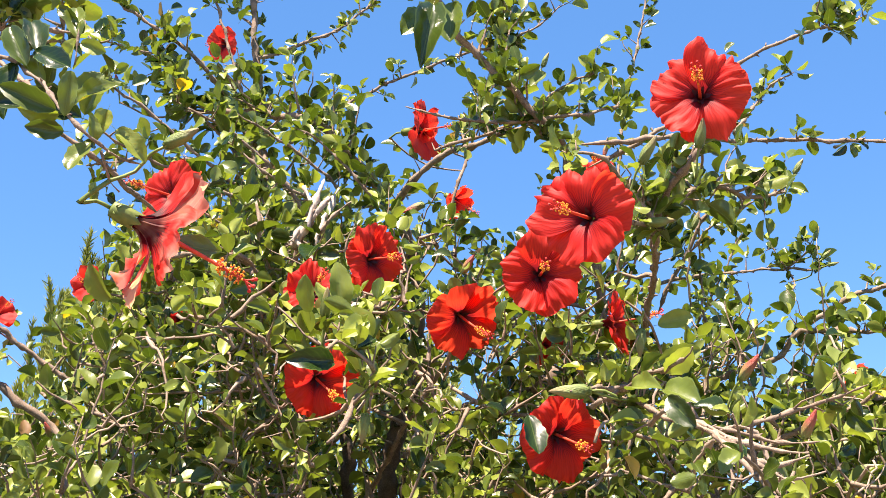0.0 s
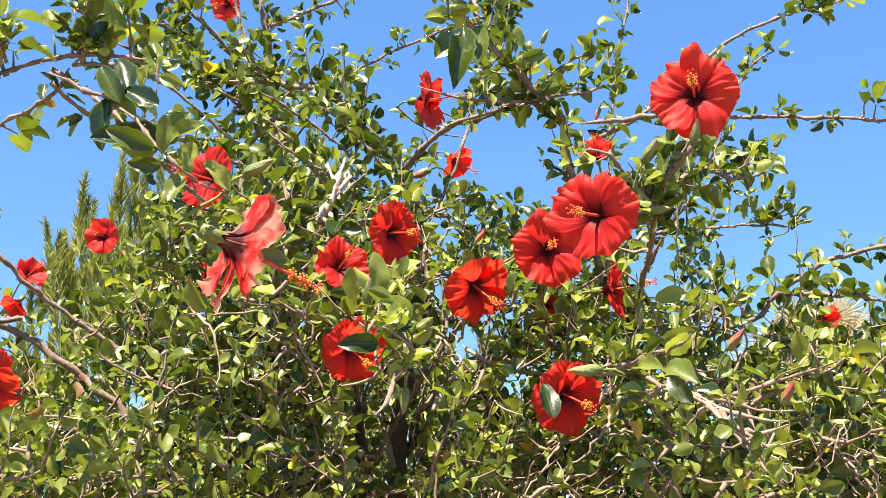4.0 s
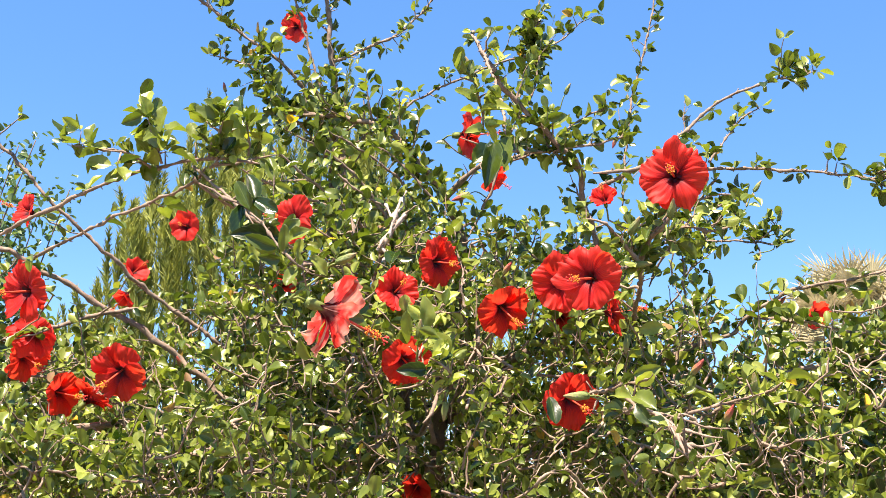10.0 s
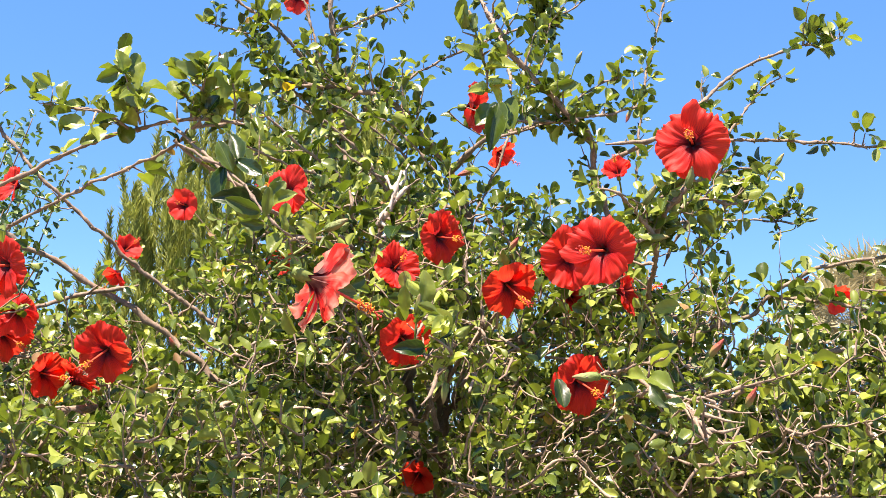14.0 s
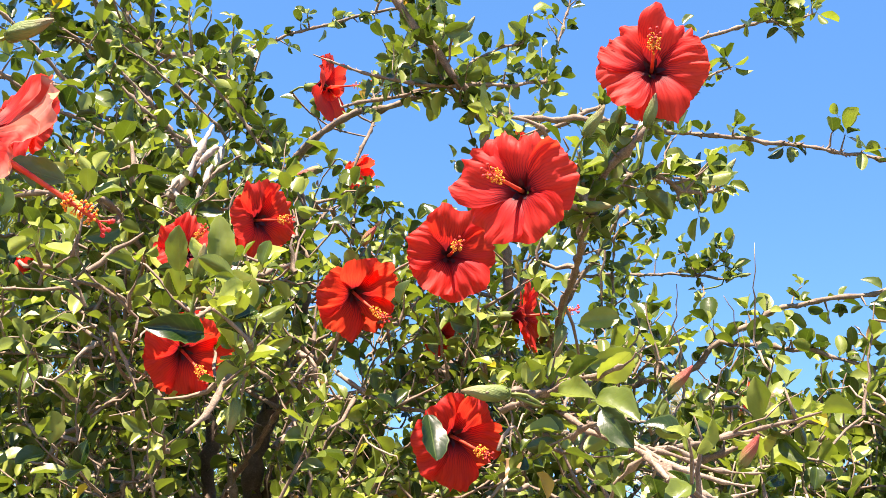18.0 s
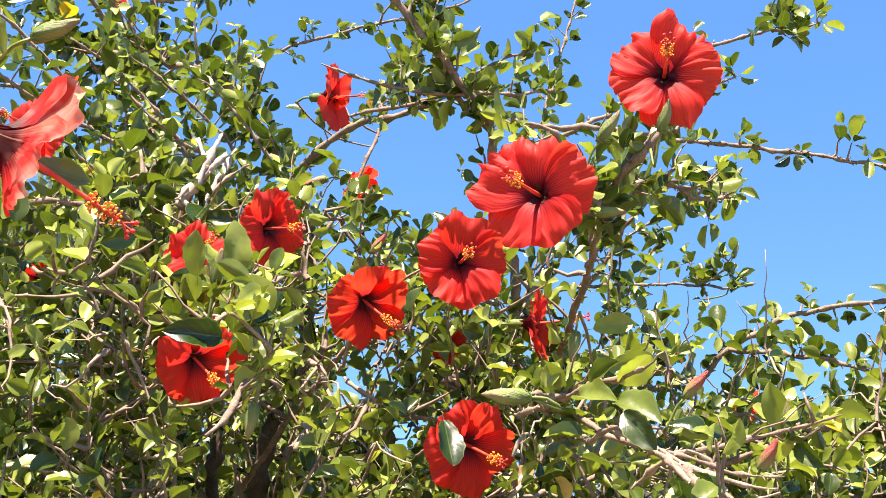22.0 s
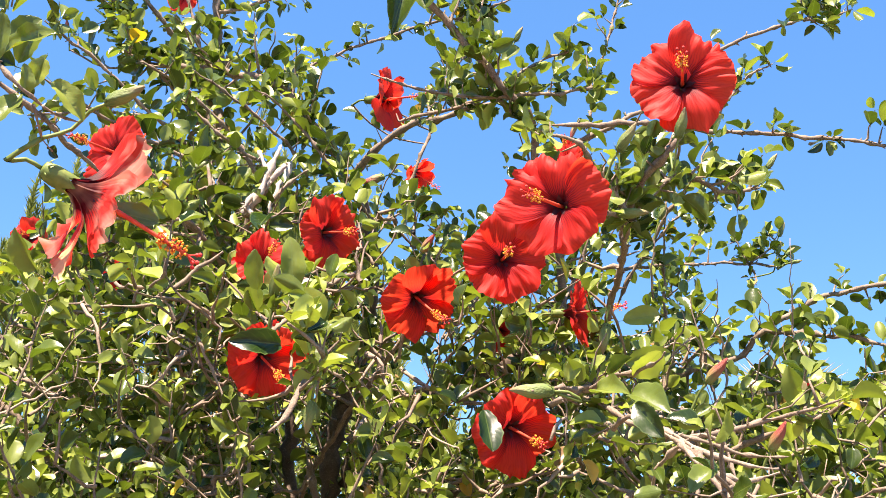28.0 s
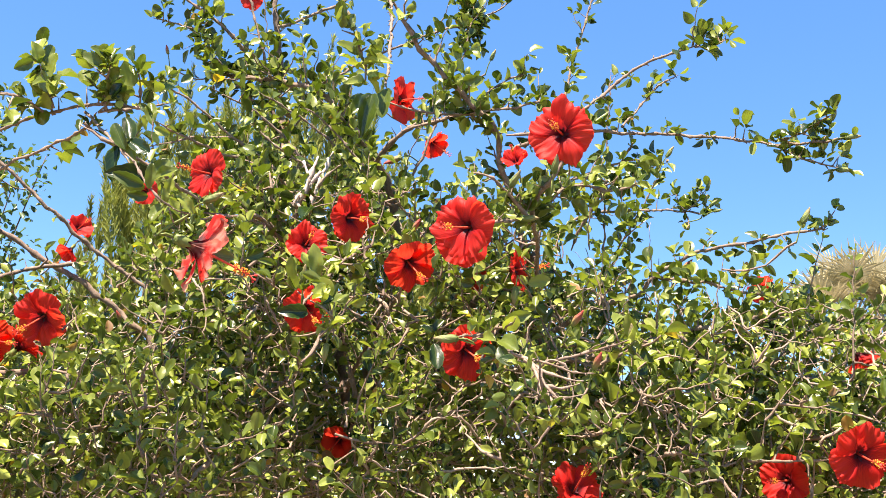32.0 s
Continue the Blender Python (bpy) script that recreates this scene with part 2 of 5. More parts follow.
def bud_material(name, foot, middle, end):
    """Furled petals: streaks run along the bud, from a green foot to its tip."""
    m, n, l, b = material(name, 0.55)
    tc = n.new("ShaderNodeTexCoord")
    sep = n.new("ShaderNodeSeparateXYZ")
    l.new(tc.outputs["UV"], sep.inputs[0])
    streak = node(n, "ShaderNodeTexNoise", Scale=1.0, Detail=4.0)
    stretch = n.new("ShaderNodeCombineXYZ")
    l.new(math_node(n, l, "MULTIPLY", sep.outputs[0], 3.0), stretch.inputs[0])
    l.new(math_node(n, l, "MULTIPLY", sep.outputs[1], 26.0), stretch.inputs[1])
    l.new(stretch.outputs[0], streak.inputs["Vector"])
    r = ramp(n, [(0.15, foot), (0.55, middle), (0.95, end)])
    l.new(math_node(n, l, "ADD", sep.outputs[0], math_node(n, l, "MULTIPLY", math_node(n, l, "SUBTRACT", streak.outputs[0], 0.5), 0.9)), r.inputs[0])
    l.new(r.outputs[0], b.inputs["Base Color"])
    bump = node(n, "ShaderNodeBump", Strength=0.7, Distance=0.0015)
    l.new(streak.outputs[0], bump.inputs["Height"])
    l.new(bump.outputs[0], b.inputs["Normal"])
    return m


bud_red = bud_material("bud_red", (0.22, 0.24, 0.07), (0.34, 0.10, 0.06), (0.42, 0.05, 0.04))
bud_green = bud_material("bud_green", (0.10, 0.15, 0.03), (0.20, 0.25, 0.07), (0.25, 0.18, 0.08))
conifer_green = plain_material("feathery_green", (0.13, 0.165, 0.03), (0.42, 0.46, 0.09), 9.0, 0.6, 0.38)
palm_green = plain_material("palm_green", (0.20, 0.19, 0.09), (0.50, 0.44, 0.26), 8.0, 0.5, 0.25)
palm_bark = bark_material("palm_bark", (0.10, 0.07, 0.045), (0.30, 0.23, 0.16), 12.0)
earth = plain_material("dry_sandy_earth", (0.075, 0.055, 0.034), (0.17, 0.125, 0.075), 3.0, 0.95)

# ---- building tools ----
rng = np.random.default_rng(7)


def mesh_object(name, verts, faces, mat, parent=None, label="", uvs=None, ages=None, smooth=True):
    me = bpy.data.meshes.new(name)
    me.from_pydata(np.asarray(verts).tolist(), [], faces)
    if uvs is not None:
        layer = me.uv_layers.new(name="UVMap")
        idx = np.empty(len(me.loops), dtype=np.int32)
        me.loops.foreach_get("vertex_index", idx)
        layer.data.foreach_set("uv", np.asarray(uvs, dtype=np.float32)[idx].ravel())
    if ages is not None:
        at = me.attributes.new("age", "FLOAT", "POINT")
        at.data.foreach_set("value", np.asarray(ages, dtype=np.float32))
    me.materials.append(mat)
    if smooth:
        me.polygons.foreach_set("use_smooth", np.ones(len(me.polygons), dtype=bool))
    me.update()
    ob = new(name, me)
    if parent is not None:
        ob.parent = parent
    if label:
        ob["label"] = label
    return ob


def smooth_line(pts, step):
    """A Catmull-Rom line through the points."""
    p = np.array(pts, dtype=float)
    p = np.vstack([2 * p[0] - p[1], p, 2 * p[-1] - p[-2]])
    line = []
    for i in range(1, len(p) - 2):
        n = max(2, int(np.linalg.norm(p[i + 1] - p[i]) / step))
        for s in np.arange(n) / n:
            line.append(0.5 * (2 * p[i] + (p[i + 1] - p[i - 1]) * s + (2 * p[i - 1] - 5 * p[i] + 4 * p[i + 1] - p[i + 2]) * s * s
                               + (3 * p[i] - p[i - 1] - 3 * p[i + 1] + p[i + 2]) * s ** 3))
    line.append(p[-2])
    return np.array(line)


def unit(v):
    v = np.asarray(v, dtype=float)
    return v / (np.linalg.norm(v) + 1e-12)


def tube(line, radii, sides, verts, faces, cap=True, rough=0.0):
    """Adds a tube round a line to the lists."""
    n, start = len(line), len(verts)
    side = unit(np.cross(unit(line[1] - line[0]), (0.31, 0.87, 0.38)))
    for i in range(n):
        d = unit(line[min(i + 1, n - 1)] - line[max(i - 1, 0)])
        side = unit(side - d * np.dot(side, d))
        up = np.cross(d, side)
        for k in range(sides):
            w = 2 * math.pi * k / sides
            verts.append(line[i] + radii[i] * (1 + rough * rng.normal()) * (math.cos(w) * side + math.sin(w) * up))
    for i in range(n - 1):
        for k in range(sides):
            a, b = start + i * sides + k, start + i * sides + (k + 1) % sides
            faces.append((a, b, b + sides, a + sides))
    if cap:
        faces.append(tuple(start + (n - 1) * sides + k for k in range(sides)))
        faces.append(tuple(start + sides - 1 - k for k in range(sides)))


bush = tagged(new("hibiscus_bush"), "tall hibiscus bush in full leaf with scarlet flowers", "bush")
chosen = []            # leaves set one by one
blooms = []            # flowers still to open: place, axis, length, spread, room cleared towards the camera, label
leaves = []            # place, way, face, length, width, age
twigs, dead_twigs = [], []   # lines and their radii
nodes = []             # places on the limbs from which twigs grow


def random_way(spread=1.0):
    return unit(rng.normal(size=3) * spread)


def leaf(p, way, size, age, lift=0.9):
    """Notes one leaf: it grows along way, and its face turns to the light."""
    way = unit(way)
    face = unit(np.array((-0.05, -0.35, 1.0)) * lift + rng.normal(size=3) * 0.75)
    face = unit(face - way * np.dot(face, way))
    leaves.append((p, way, face, size * rng.uniform(0.7, 1.25), rng.uniform(0.5, 0.76), rng.uniform(1.4, 2.0) if rng.random() < 0.012 else min(1, max(0, age + rng.normal() * 0.22))))


def blade_at(base, tip, face, wide=0.6, age=0.3):
    """Notes one leaf from its foot to its tip."""
    base, tip = np.array(base), np.array(tip)
    if base[0] > 0.1:
        tip = base + 0.8 * (tip - base)
    way = unit(tip - base)
    face = np.array(face)
    face = unit(face - way * np.dot(face, way))
    size = np.linalg.norm(tip - base)
    chosen.append((base - way * size * 0.22, way, face, size, wide, age))


def tuft(p, way, count, size, age):
    for k in range(count):
        d = unit(np.asarray(way) * 0.55 + random_way() * 0.9 + np.array((0, 0, 0.12)))
        leaf(p, d, size * rng.uniform(0.6, 1.1), age)


def shoot(p, way, length, size, r, age, dense=1.0):
    """A thin twig with leaves in turn along it and a tuft at its end."""
    way = unit(way)
    bend = random_way() * 0.35 + np.array((0, 0, 0.25))
    pts = [p, p + way * length * 0.45 + bend * length * 0.08, p + way * length + bend * length * 0.5]
    line = smooth_line(pts, max(0.015, length / 6))
    twigs.append((line, np.linspace(r, r * 0.55, len(line)), 4))
    n = max(2, int(length / 0.016 * dense))
    turn = rng.uniform(0, 6.28)
    for k in range(n):
        f = (k + 0.8) / n
        q = line[min(len(line) - 1, int(f * (len(line) - 1) + 0.5))]
        turn += 2.4 + rng.normal() * 0.3
        s = unit(np.cross(way, (0.3, 0.2, 0.93)))
        out = math.cos(turn) * s + math.sin(turn) * np.cross(way, s)
        leaf(q, out * 0.85 + way * 0.55 + np.array((0, 0, 0.1)), size * (0.75 + 0.35 * math.sin(3.1 * f)), age + 0.25 * (f > 0.8))
    tuft(line[-1], line[-1] - line[-2], 2, size * 0.75, age + 0.4)
    return line


def branch(pts, r0, r1, tufts=0, shoots=0, reach=0.12, size=0.03, tip=5, age=0.2, dead=0):
    age *= 0.55 if age < 0.3 else 1.0
    near = 0.82 if np.mean([p[1] for p in pts]) < 1.15 and pts[0][0] > 0 else 1.0
    size *= near * (1.1 if size < 0.028 else 1.0)
    line = smooth_line(pts, 0.007 if max(r0, r1) < 0.0065 else 0.012)
    n = len(line)
    thick = np.linspace(r0, r1, n)
    kink = np.array([noise.noise_vector(Vector(p * 14)) * 0.0035 for p in line])
    marks = np.arange(0, n + 2, 3)          # the wood turns a little at every joint
    shift = rng.normal(size=(len(marks), 3)) * (0.0034 if dead else 0.0022) * (-1) ** np.arange(len(marks))[:, None]
    kink = kink + np.column_stack([np.interp(np.arange(n), marks, shift[:, c]) for c in range(3)])
    line = line + kink * np.clip(thick / 0.004, 0.6, 1.8)[:, None]
    knob = np.isin(np.arange(n), marks) * rng.uniform(0.0004, 0.0014, n) + (rng.random(n) < 0.12) * 0.0008
    radii = thick * (1 + (0.3 if dead else 0.1) * rng.normal(size=n)).clip(0.55, 1.7) + knob
    if nodes and np.linalg.norm(np.array(nodes) - line[0], axis=1).min() > 0.03:
        radii[:5] *= np.linspace(0.4, 1, len(radii[:5]))
    if tip or r1 < 0.004:
        radii[-5:] *= np.linspace(1, 0.4, len(radii[-5:]))
    verts, faces = [], []
    tube(line, radii, 9 if max(r0, r1) > 0.006 else 7, verts, faces, True, 0.2 if dead else 0.11)
    for i in range(1, n - 1):          # short spurs where leaves have dropped
        if max(r0, r1) < 0.012 and rng.random() < 0.35:
            d = line[i + 1] - line[i - 1]
            out = unit(unit(np.cross(d, random_way())) + 0.5 * unit(d))
            q = line[i] + out * (radii[i] + rng.uniform(0.0015, 0.006))
            tube(np.array([line[i], q]), [radii[i] * 0.5 + 0.0004, 0.0005], 4, verts, faces)
    mesh_object("branch" if max(r0, r1) < 0.03 else "trunk", verts, faces, (bleached_wood if dead > 1 else dead_wood) if dead else bark if max(r0, r1) > 0.0105 else twig_bark, bush, "bleached white dead wood" if dead > 1 else "bare pale dead wood" if dead else "")
    for p in line[::4]:
        nodes.append(p)
    way = line[-1] - line[0]
    for k in range(int(tufts * 2.2)):
        i = int((k + rng.uniform(0.1, 0.9)) / int(tufts * 2.2) * (n - 1))
        d = unit(line[min(i + 1, n - 1)] - line[max(i - 1, 0)])
        out = unit(np.cross(d, random_way()) + np.array((0, 0, 0.35)))
        p = line[i] + out * radii[i]
        if rng.random() < 0.5:
            tuft(p, out + 0.3 * d, rng.integers(3, 6), size * 0.9, age)
        else:
            q = p + out * rng.uniform(0.01, 0.025)
            twigs.append((np.array([p, q]), [0.0014, 0.0011], 4))
            tuft(q, out + 0.3 * d, rng.integers(3, 6), size, age + 0.1)
    for k in range(shoots):
        i = int((k + rng.uniform(0, 1)) / shoots * (n - 1))
        d = unit(line[min(i + 1, n - 1)] - line[max(i - 1, 0)])
        out = unit(np.cross(d, random_way()) + np.array((0, -0.1, 0.45)) + 0.4 * d)
        shoot(line[i], out, reach * rng.uniform(0.6, 1.3), size, min(r1, 0.0026), age)
    if tip:
        tuft(line[-1], line[-1] - line[-2], tip, size * 0.85, age + 0.3)


# ---- flowers and buds ----


def bloom(place, axis, length, spread, room=1.0, label=""):
    label = label or ("half-open red hibiscus flower with crumpled petals" if spread < 0.85 else "open red hibiscus flower with dark throat and yellow pollen")
    blooms.append((np.array(place), axis, length, spread, room, label))


def frame_of(axis, roll):
    z = unit(axis)
    x = unit(np.cross((0.05, 0.1, 1.0), z))
    y = np.cross(z, x)
    c, s = math.cos(roll), math.sin(roll)
    return np.column_stack([c * x + s * y, c * y - s * x, z])


def petal_mesh(length, spread, phi, r, fine, up):
    """One broad petal: a narrow claw, a wide ruffled blade that folds outward, one edge over its neighbour."""
    nu, nv = (20, 27) if fine else (12, 13)
    th0, th1 = radians(16), radians(74 + 16 * (spread - 1) * 5) if spread >= 1 else radians(18 + 56 * spread)
    th1 += r.uniform(-0.14, 0.12)
    back = (r.uniform(0.2, 0.8) + 0.5 * max(0.0, up)) * spread
    cup, skew, ph, seed = r.uniform(-0.05, 0.12), r.uniform(0.08, 0.18), r.uniform(0, 6), r.uniform(0, 90)
    rad, high, mid = 0.05 * length, -0.12 * length, []
    for i in range(nu):
        s = i / (nu - 1)
        e = min(1, s / 0.5)
        th = th0 + (th1 - th0) * e * e * (3 - 2 * e) + back * max(0.0, (s - 0.45) / 0.55) ** 2
        mid.append((rad, high, th, s))
        rad += math.sin(th) * length * 1.08 / (nu - 1)
        high += math.cos(th) * length * 1.08 / (nu - 1)
    verts, faces, uvs = [], [], []
    c, sn = math.cos(phi), math.sin(phi)
    for i in range(nu):
        for j in range(nv):
            v = 2 * j / (nv - 1) - 1
            f = (i / (nu - 1)) * (1 - 0.10 * v * v - 0.14 * v ** 4 + 0.03 * math.sin(5 * v + ph) + 0.035 * noise.noise(Vector((v * 7.0, seed, 3.0)))) * (nu - 1)
            k = min(int(f), nu - 2)
            w = f - k
            rr, zz, th, s = [(1 - w) * a + w * b for a, b in zip(mid[k], mid[k + 1])]
            e = min(1, s / 0.72)
            half = length * (0.07 + 0.475 * e * e * (3 - 2 * e))
            lat = v * half
            rough = noise.noise(Vector((v * 2.6, s * 3.0, seed))), noise.noise(Vector((v * 9.0, s * 2.2, seed + 7)))
            lift = length * (skew * v * s - cup * v * v * s + 0.05 * s ** 2 * math.sin(5 * v + ph) * (0.3 + abs(v)) + 0.13 * s ** 2 * rough[0] + 0.07 * s ** 1.5 * rough[1] + 0.035 * s ** 4 * math.sin(19 * v + 3 * ph + 4 * rough[0]))
            lat += length * 0.05 * s * s * noise.noise(Vector((v * 4, s * 4, seed + 20)))
            x, y, z = rr - math.cos(th) * lift, lat, zz + math.sin(th) * lift
            verts.append((c * x - sn * y, sn * x + c * y, z))
            uvs.append((s, 0.5 + 0.5 * v))
    for i in range(nu - 1):
        for j in range(nv - 1):
            a = i * nv + j
            faces.append((a, a + nv, a + nv + 1, a + 1))
    return verts, faces, uvs


def blob(p, r, verts, faces, seg=5):
    s = len(verts)
    p = np.asarray(p)
    verts.append(p + (0, 0, r))
    for z, q in ((0.5, 0.87), (-0.5, 0.87)):
        for k in range(seg):
            w = 2 * math.pi * k / seg + z
            verts.append(p + np.array((q * math.cos(w), q * math.sin(w), z)) * r)
    verts.append(p - (0, 0, r))
    for k in range(seg):
        b = (k + 1) % seg
        faces.extend([(s, s + 1 + k, s + 1 + b), (s + 1 + k, s + 1 + seg + k, s + 1 + seg + b, s + 1 + b), (s + 1 + 2 * seg, s + 1 + seg + b, s + 1 + seg + k)])


flower_count = [0]


def stalk_line(foot, axis):
    """A short stalk; where no limb is near, a leafy twig carries on from its foot to the nearest one."""
    end = foot - axis * 0.025 + np.array((0, 0, -0.008))
    gap = np.linalg.norm(net - end, axis=1)
    nearest = int(np.argmin(gap + 3.0 * np.maximum(0, end[1] - net[:, 1]) + np.maximum(0, net[:, 2] - end[2])))
    gap = gap[nearest:nearest + 1]
    goal = net[nearest].copy()
    if gap.min() > 0.04:
        mid = 0.5 * (end + goal) + np.array((0, 0, -0.08)) * gap.min() - axis * 0.1 * gap.min()
        line = smooth_line([end, mid, goal], 0.02)
        twigs.append((line, np.linspace(0.0015, 0.0026, len(line)), 5))
        for q in line[1:-1:2]:
            tuft(q, random_way() + np.array((0, 0, 0.5)), 2, 0.03, 0.3)
        goal = end - axis * 0.002
    return smooth_line([foot, foot - axis * 0.012, end, goal], 0.01)


BRACT = [(0, 1, 2), (0, 2, 3), (1, 0, 3), (1, 3, 2)]


def bract(low, tip, half):
    """A narrow pointed scale below the calyx."""
    mid = 0.5 * (low + tip)
    return np.array([low + half, low - half, tip, mid + 0.5 * np.linalg.norm(half) * unit(np.cross(half, tip - low))])


def flower(place, axis, length, spread, label):
    flower_count[0] += 1
    r = np.random.default_rng(100 + flower_count[0])
    fine = place[1] < 1.75
    m = frame_of(axis, r.uniform(0, 1.25))
    origin = np.array(place)

    def world_of(vs):
        return np.asarray(vs) @ m.T

    # throat tube, calyx cup with pointed lobes, bracts and stalk
    verts, faces = [], []
    rings = [(-0.46, 0.035), (-0.44, 0.10), (-0.30, 0.125), (-0.12, 0.12)]
    for z, q in rings:
        for k in range(10):
            w = 2 * math.pi * k / 10
            flare = (0.07 * length if k % 2 == 0 else -0.06 * length) if z == -0.12 else 0
            verts.append((q * length * math.cos(w), q * length * math.sin(w), z * length + flare))
    for i in range(3):
        for k in range(10):
            a, b = i * 10 + k, i * 10 + (k + 1) % 10
            faces.append((a, b, b + 10, a + 10))
    bracts = []
    for k in range(7):
        w = 2 * math.pi * k / 7
        d, t = np.array((math.cos(w), math.sin(w), 0)), np.array((-math.sin(w), math.cos(w), 0))
        base, out = np.array((0, 0, -0.44 * length)), d * 0.2 * length + np.array((0, 0, 0.08 * length))
        bracts.append(bract(base + d * 0.06 * length, base + out, t * 0.02 * length))
    back = origin - m[:, 2] * 0.45 * length
    stalk = stalk_line(back, m[:, 2])
    whole = tagged(new("hibiscus_flower"), label, "flower", "flowers on the hibiscus bush")
    whole.location = place
    cup = mesh_object("calyx", world_of(verts), faces, calyx_green, whole, "green calyx cup")
    for q in bracts:
        mesh_object("bract", world_of(q), BRACT, calyx_green, cup)
    verts, faces = [], []
    tube(stalk - origin, np.linspace(0.0016, 0.0020, len(stalk)), 6, verts, faces)
    mesh_object("stalk", verts, faces, calyx_green, whole, "thin green stalk")
    turn = r.uniform(-0.1, 0.1, 5)
    for k in range(5):
        vs, fs, uv = petal_mesh(length * r.uniform(0.95, 1.04), spread, 2 * math.pi * k / 5 + turn[k], r, fine, m[2] @ (math.cos(2 * math.pi * k / 5), math.sin(2 * math.pi * k / 5), 0))
        mesh_object("petal", world_of(vs), fs, petal_sheen if "pink" in label else petal_red, whole, uvs=uv)
    # dark eye: a ragged funnel just inside the petals' claws
    verts, faces = [], []
    for i in range(5):
        q = i / 4
        for k in range(20):
            w = 2 * math.pi * k / 20
            far = q * (1.0 + 0.35 * math.cos(5 * w) * q + r.uniform(-0.12, 0.12) * q)
            rad = (0.03 + 0.03 * far + 0.075 * far * far * spread) * length
            verts.append((rad * math.cos(w), rad * math.sin(w), (-0.09 + 0.25 * far - 0.04 * far * far) * length))
    for i in range(4):
        for k in range(20):
            a, b = i * 20 + k, i * 20 + (k + 1) % 20
            faces.append((a, b, b + 20, a + 20))
    mesh_object("throat", world_of(verts), faces, throat_dark, whole, "dark maroon throat")
    # column with filaments and pollen towards its end
    bend = r.uniform(-0.12, 0.12, 2)
    ends = [np.array((bend[0] * s * s, bend[1] * s * s + 0.05 * s * s, 1.5 * s - 0.1)) * length for s in np.linspace(0, 1, 9)]
    verts, faces = [], []
    tube(np.array(ends), np.linspace(0.038, 0.018, 9) * length, 7, verts, faces)
    pv, pf = [], []
    for k in range(75 if fine else 30):
        s = r.uniform(0.72, 0.97)
        c = np.array((bend[0] * s * s, bend[1] * s * s + 0.05 * s * s, 1.5 * s - 0.1)) * length
        w = r.uniform(0, 6.28)
        d = np.array((math.cos(w), math.sin(w), r.uniform(-0.1, 0.5))) * length * r.uniform(0.05, 0.11)
        tube(np.array([c, c + d]), [0.008 * length, 0.006 * length], 3, verts, faces, False)
        blob(c + d, 0.016 * length, pv, pf)
    column = mesh_object("staminal_column", world_of(verts), faces, column_red, whole, "slender red column")
    mesh_object("pollen_head", world_of(pv), pf, pollen, column, "yellow pollen on fine threads")
    sv, sf = [], []
    top, d = ends[-1], ends[-1] - ends[-2]
    for k in range(5):
        w = 2 * math.pi * k / 5
        tipp = top + d * 0.6 + np.array((math.cos(w), math.sin(w), 0)) * 0.09 * length
        tube(np.array([top, tipp]), [0.009 * length, 0.008 * length], 3, sv, sf, False)
        blob(tipp, 0.03 * length, sv, sf)
    mesh_object("stigma", world_of(sv), sf, stigma_red, column, "red five-lobed stigma")
    return whole


def bud(place, axis, size, red):
    """A pointed bud, furled in a spiral, with its calyx and stalk."""
    m, p = frame_of(axis, place[0] * 9), np.array(place)
    verts, faces, uvs = [], [], []
    for i in range(12):
        s = i / 11
        q = size * 0.165 * math.sin(math.pi * min(1, 0.14 + 0.86 * s) ** 0.85) ** 0.9 + 0.0006
        for k in range(15):
            w = 2 * math.pi * k / 15 + 1.6 * s
            g = q * (1 + 0.2 * (k % 3 == 0))
            verts.append((g * math.cos(w), g * math.sin(w), (s - 0.15) * size * 1.2))
            uvs.append((s, abs(2 * k / 15 - 1)))
    for i in range(11):
        for k in range(15):
            a, b = i * 15 + k, i * 15 + (k + 1) % 15
            faces.append((a, b, b + 15, a + 15))
    faces.append(tuple(range(165, 180)))
    whole = tagged(new("hibiscus_bud"), "furled dark red hibiscus bud on a short stalk" if red > 0.5 else "pointed green hibiscus bud still closed", "bud", "buds on the hibiscus bush")
    whole.location = place
    mesh_object("furled_petals", np.asarray(verts) @ m.T, faces, bud_red if red > 0.5 else bud_green, whole, uvs=uvs)
    verts, faces = [], []
    for i, (z, q) in enumerate(((-0.2, 0.05), (-0.18, 0.13), (0.05, 0.175), (0.24, 0.17))):
        for k in range(10):
            w = 2 * math.pi * k / 10
            verts.append((q * size * math.cos(w), q * size * math.sin(w), (z + (0.12 if i == 3 and k % 2 else 0)) * size))
    for i in range(3):
        for k in range(10):
            a, b = i * 10 + k, i * 10 + (k + 1) % 10
            faces.append((a, b, b + 10, a + 10))
    cup = mesh_object("calyx", np.asarray(verts) @ m.T, faces, calyx_green, whole, "green calyx cup")
    for k in range(7):
        w = 2 * math.pi * k / 7
        d, t = np.array((math.cos(w), math.sin(w), 0)), np.array((-math.sin(w), math.cos(w), 0))
        low = np.array((0, 0, -0.17 * size)) + d * 0.1 * size
        mesh_object("bract", bract(low, low + d * 0.28 * size + np.array((0, 0, 0.22 * size)), t * 0.03 * size) @ m.T, BRACT, calyx_green, cup)
    verts, faces = [], []
    foot = p - m[:, 2] * size * 0.2
    stalk = stalk_line(foot, m[:, 2])
    tube(stalk - p, np.linspace(0.0012, 0.0016, len(stalk)), 5, verts, faces)
    mesh_object("stalk", verts, faces, calyx_green, whole, "thin green stalk")
    return whole


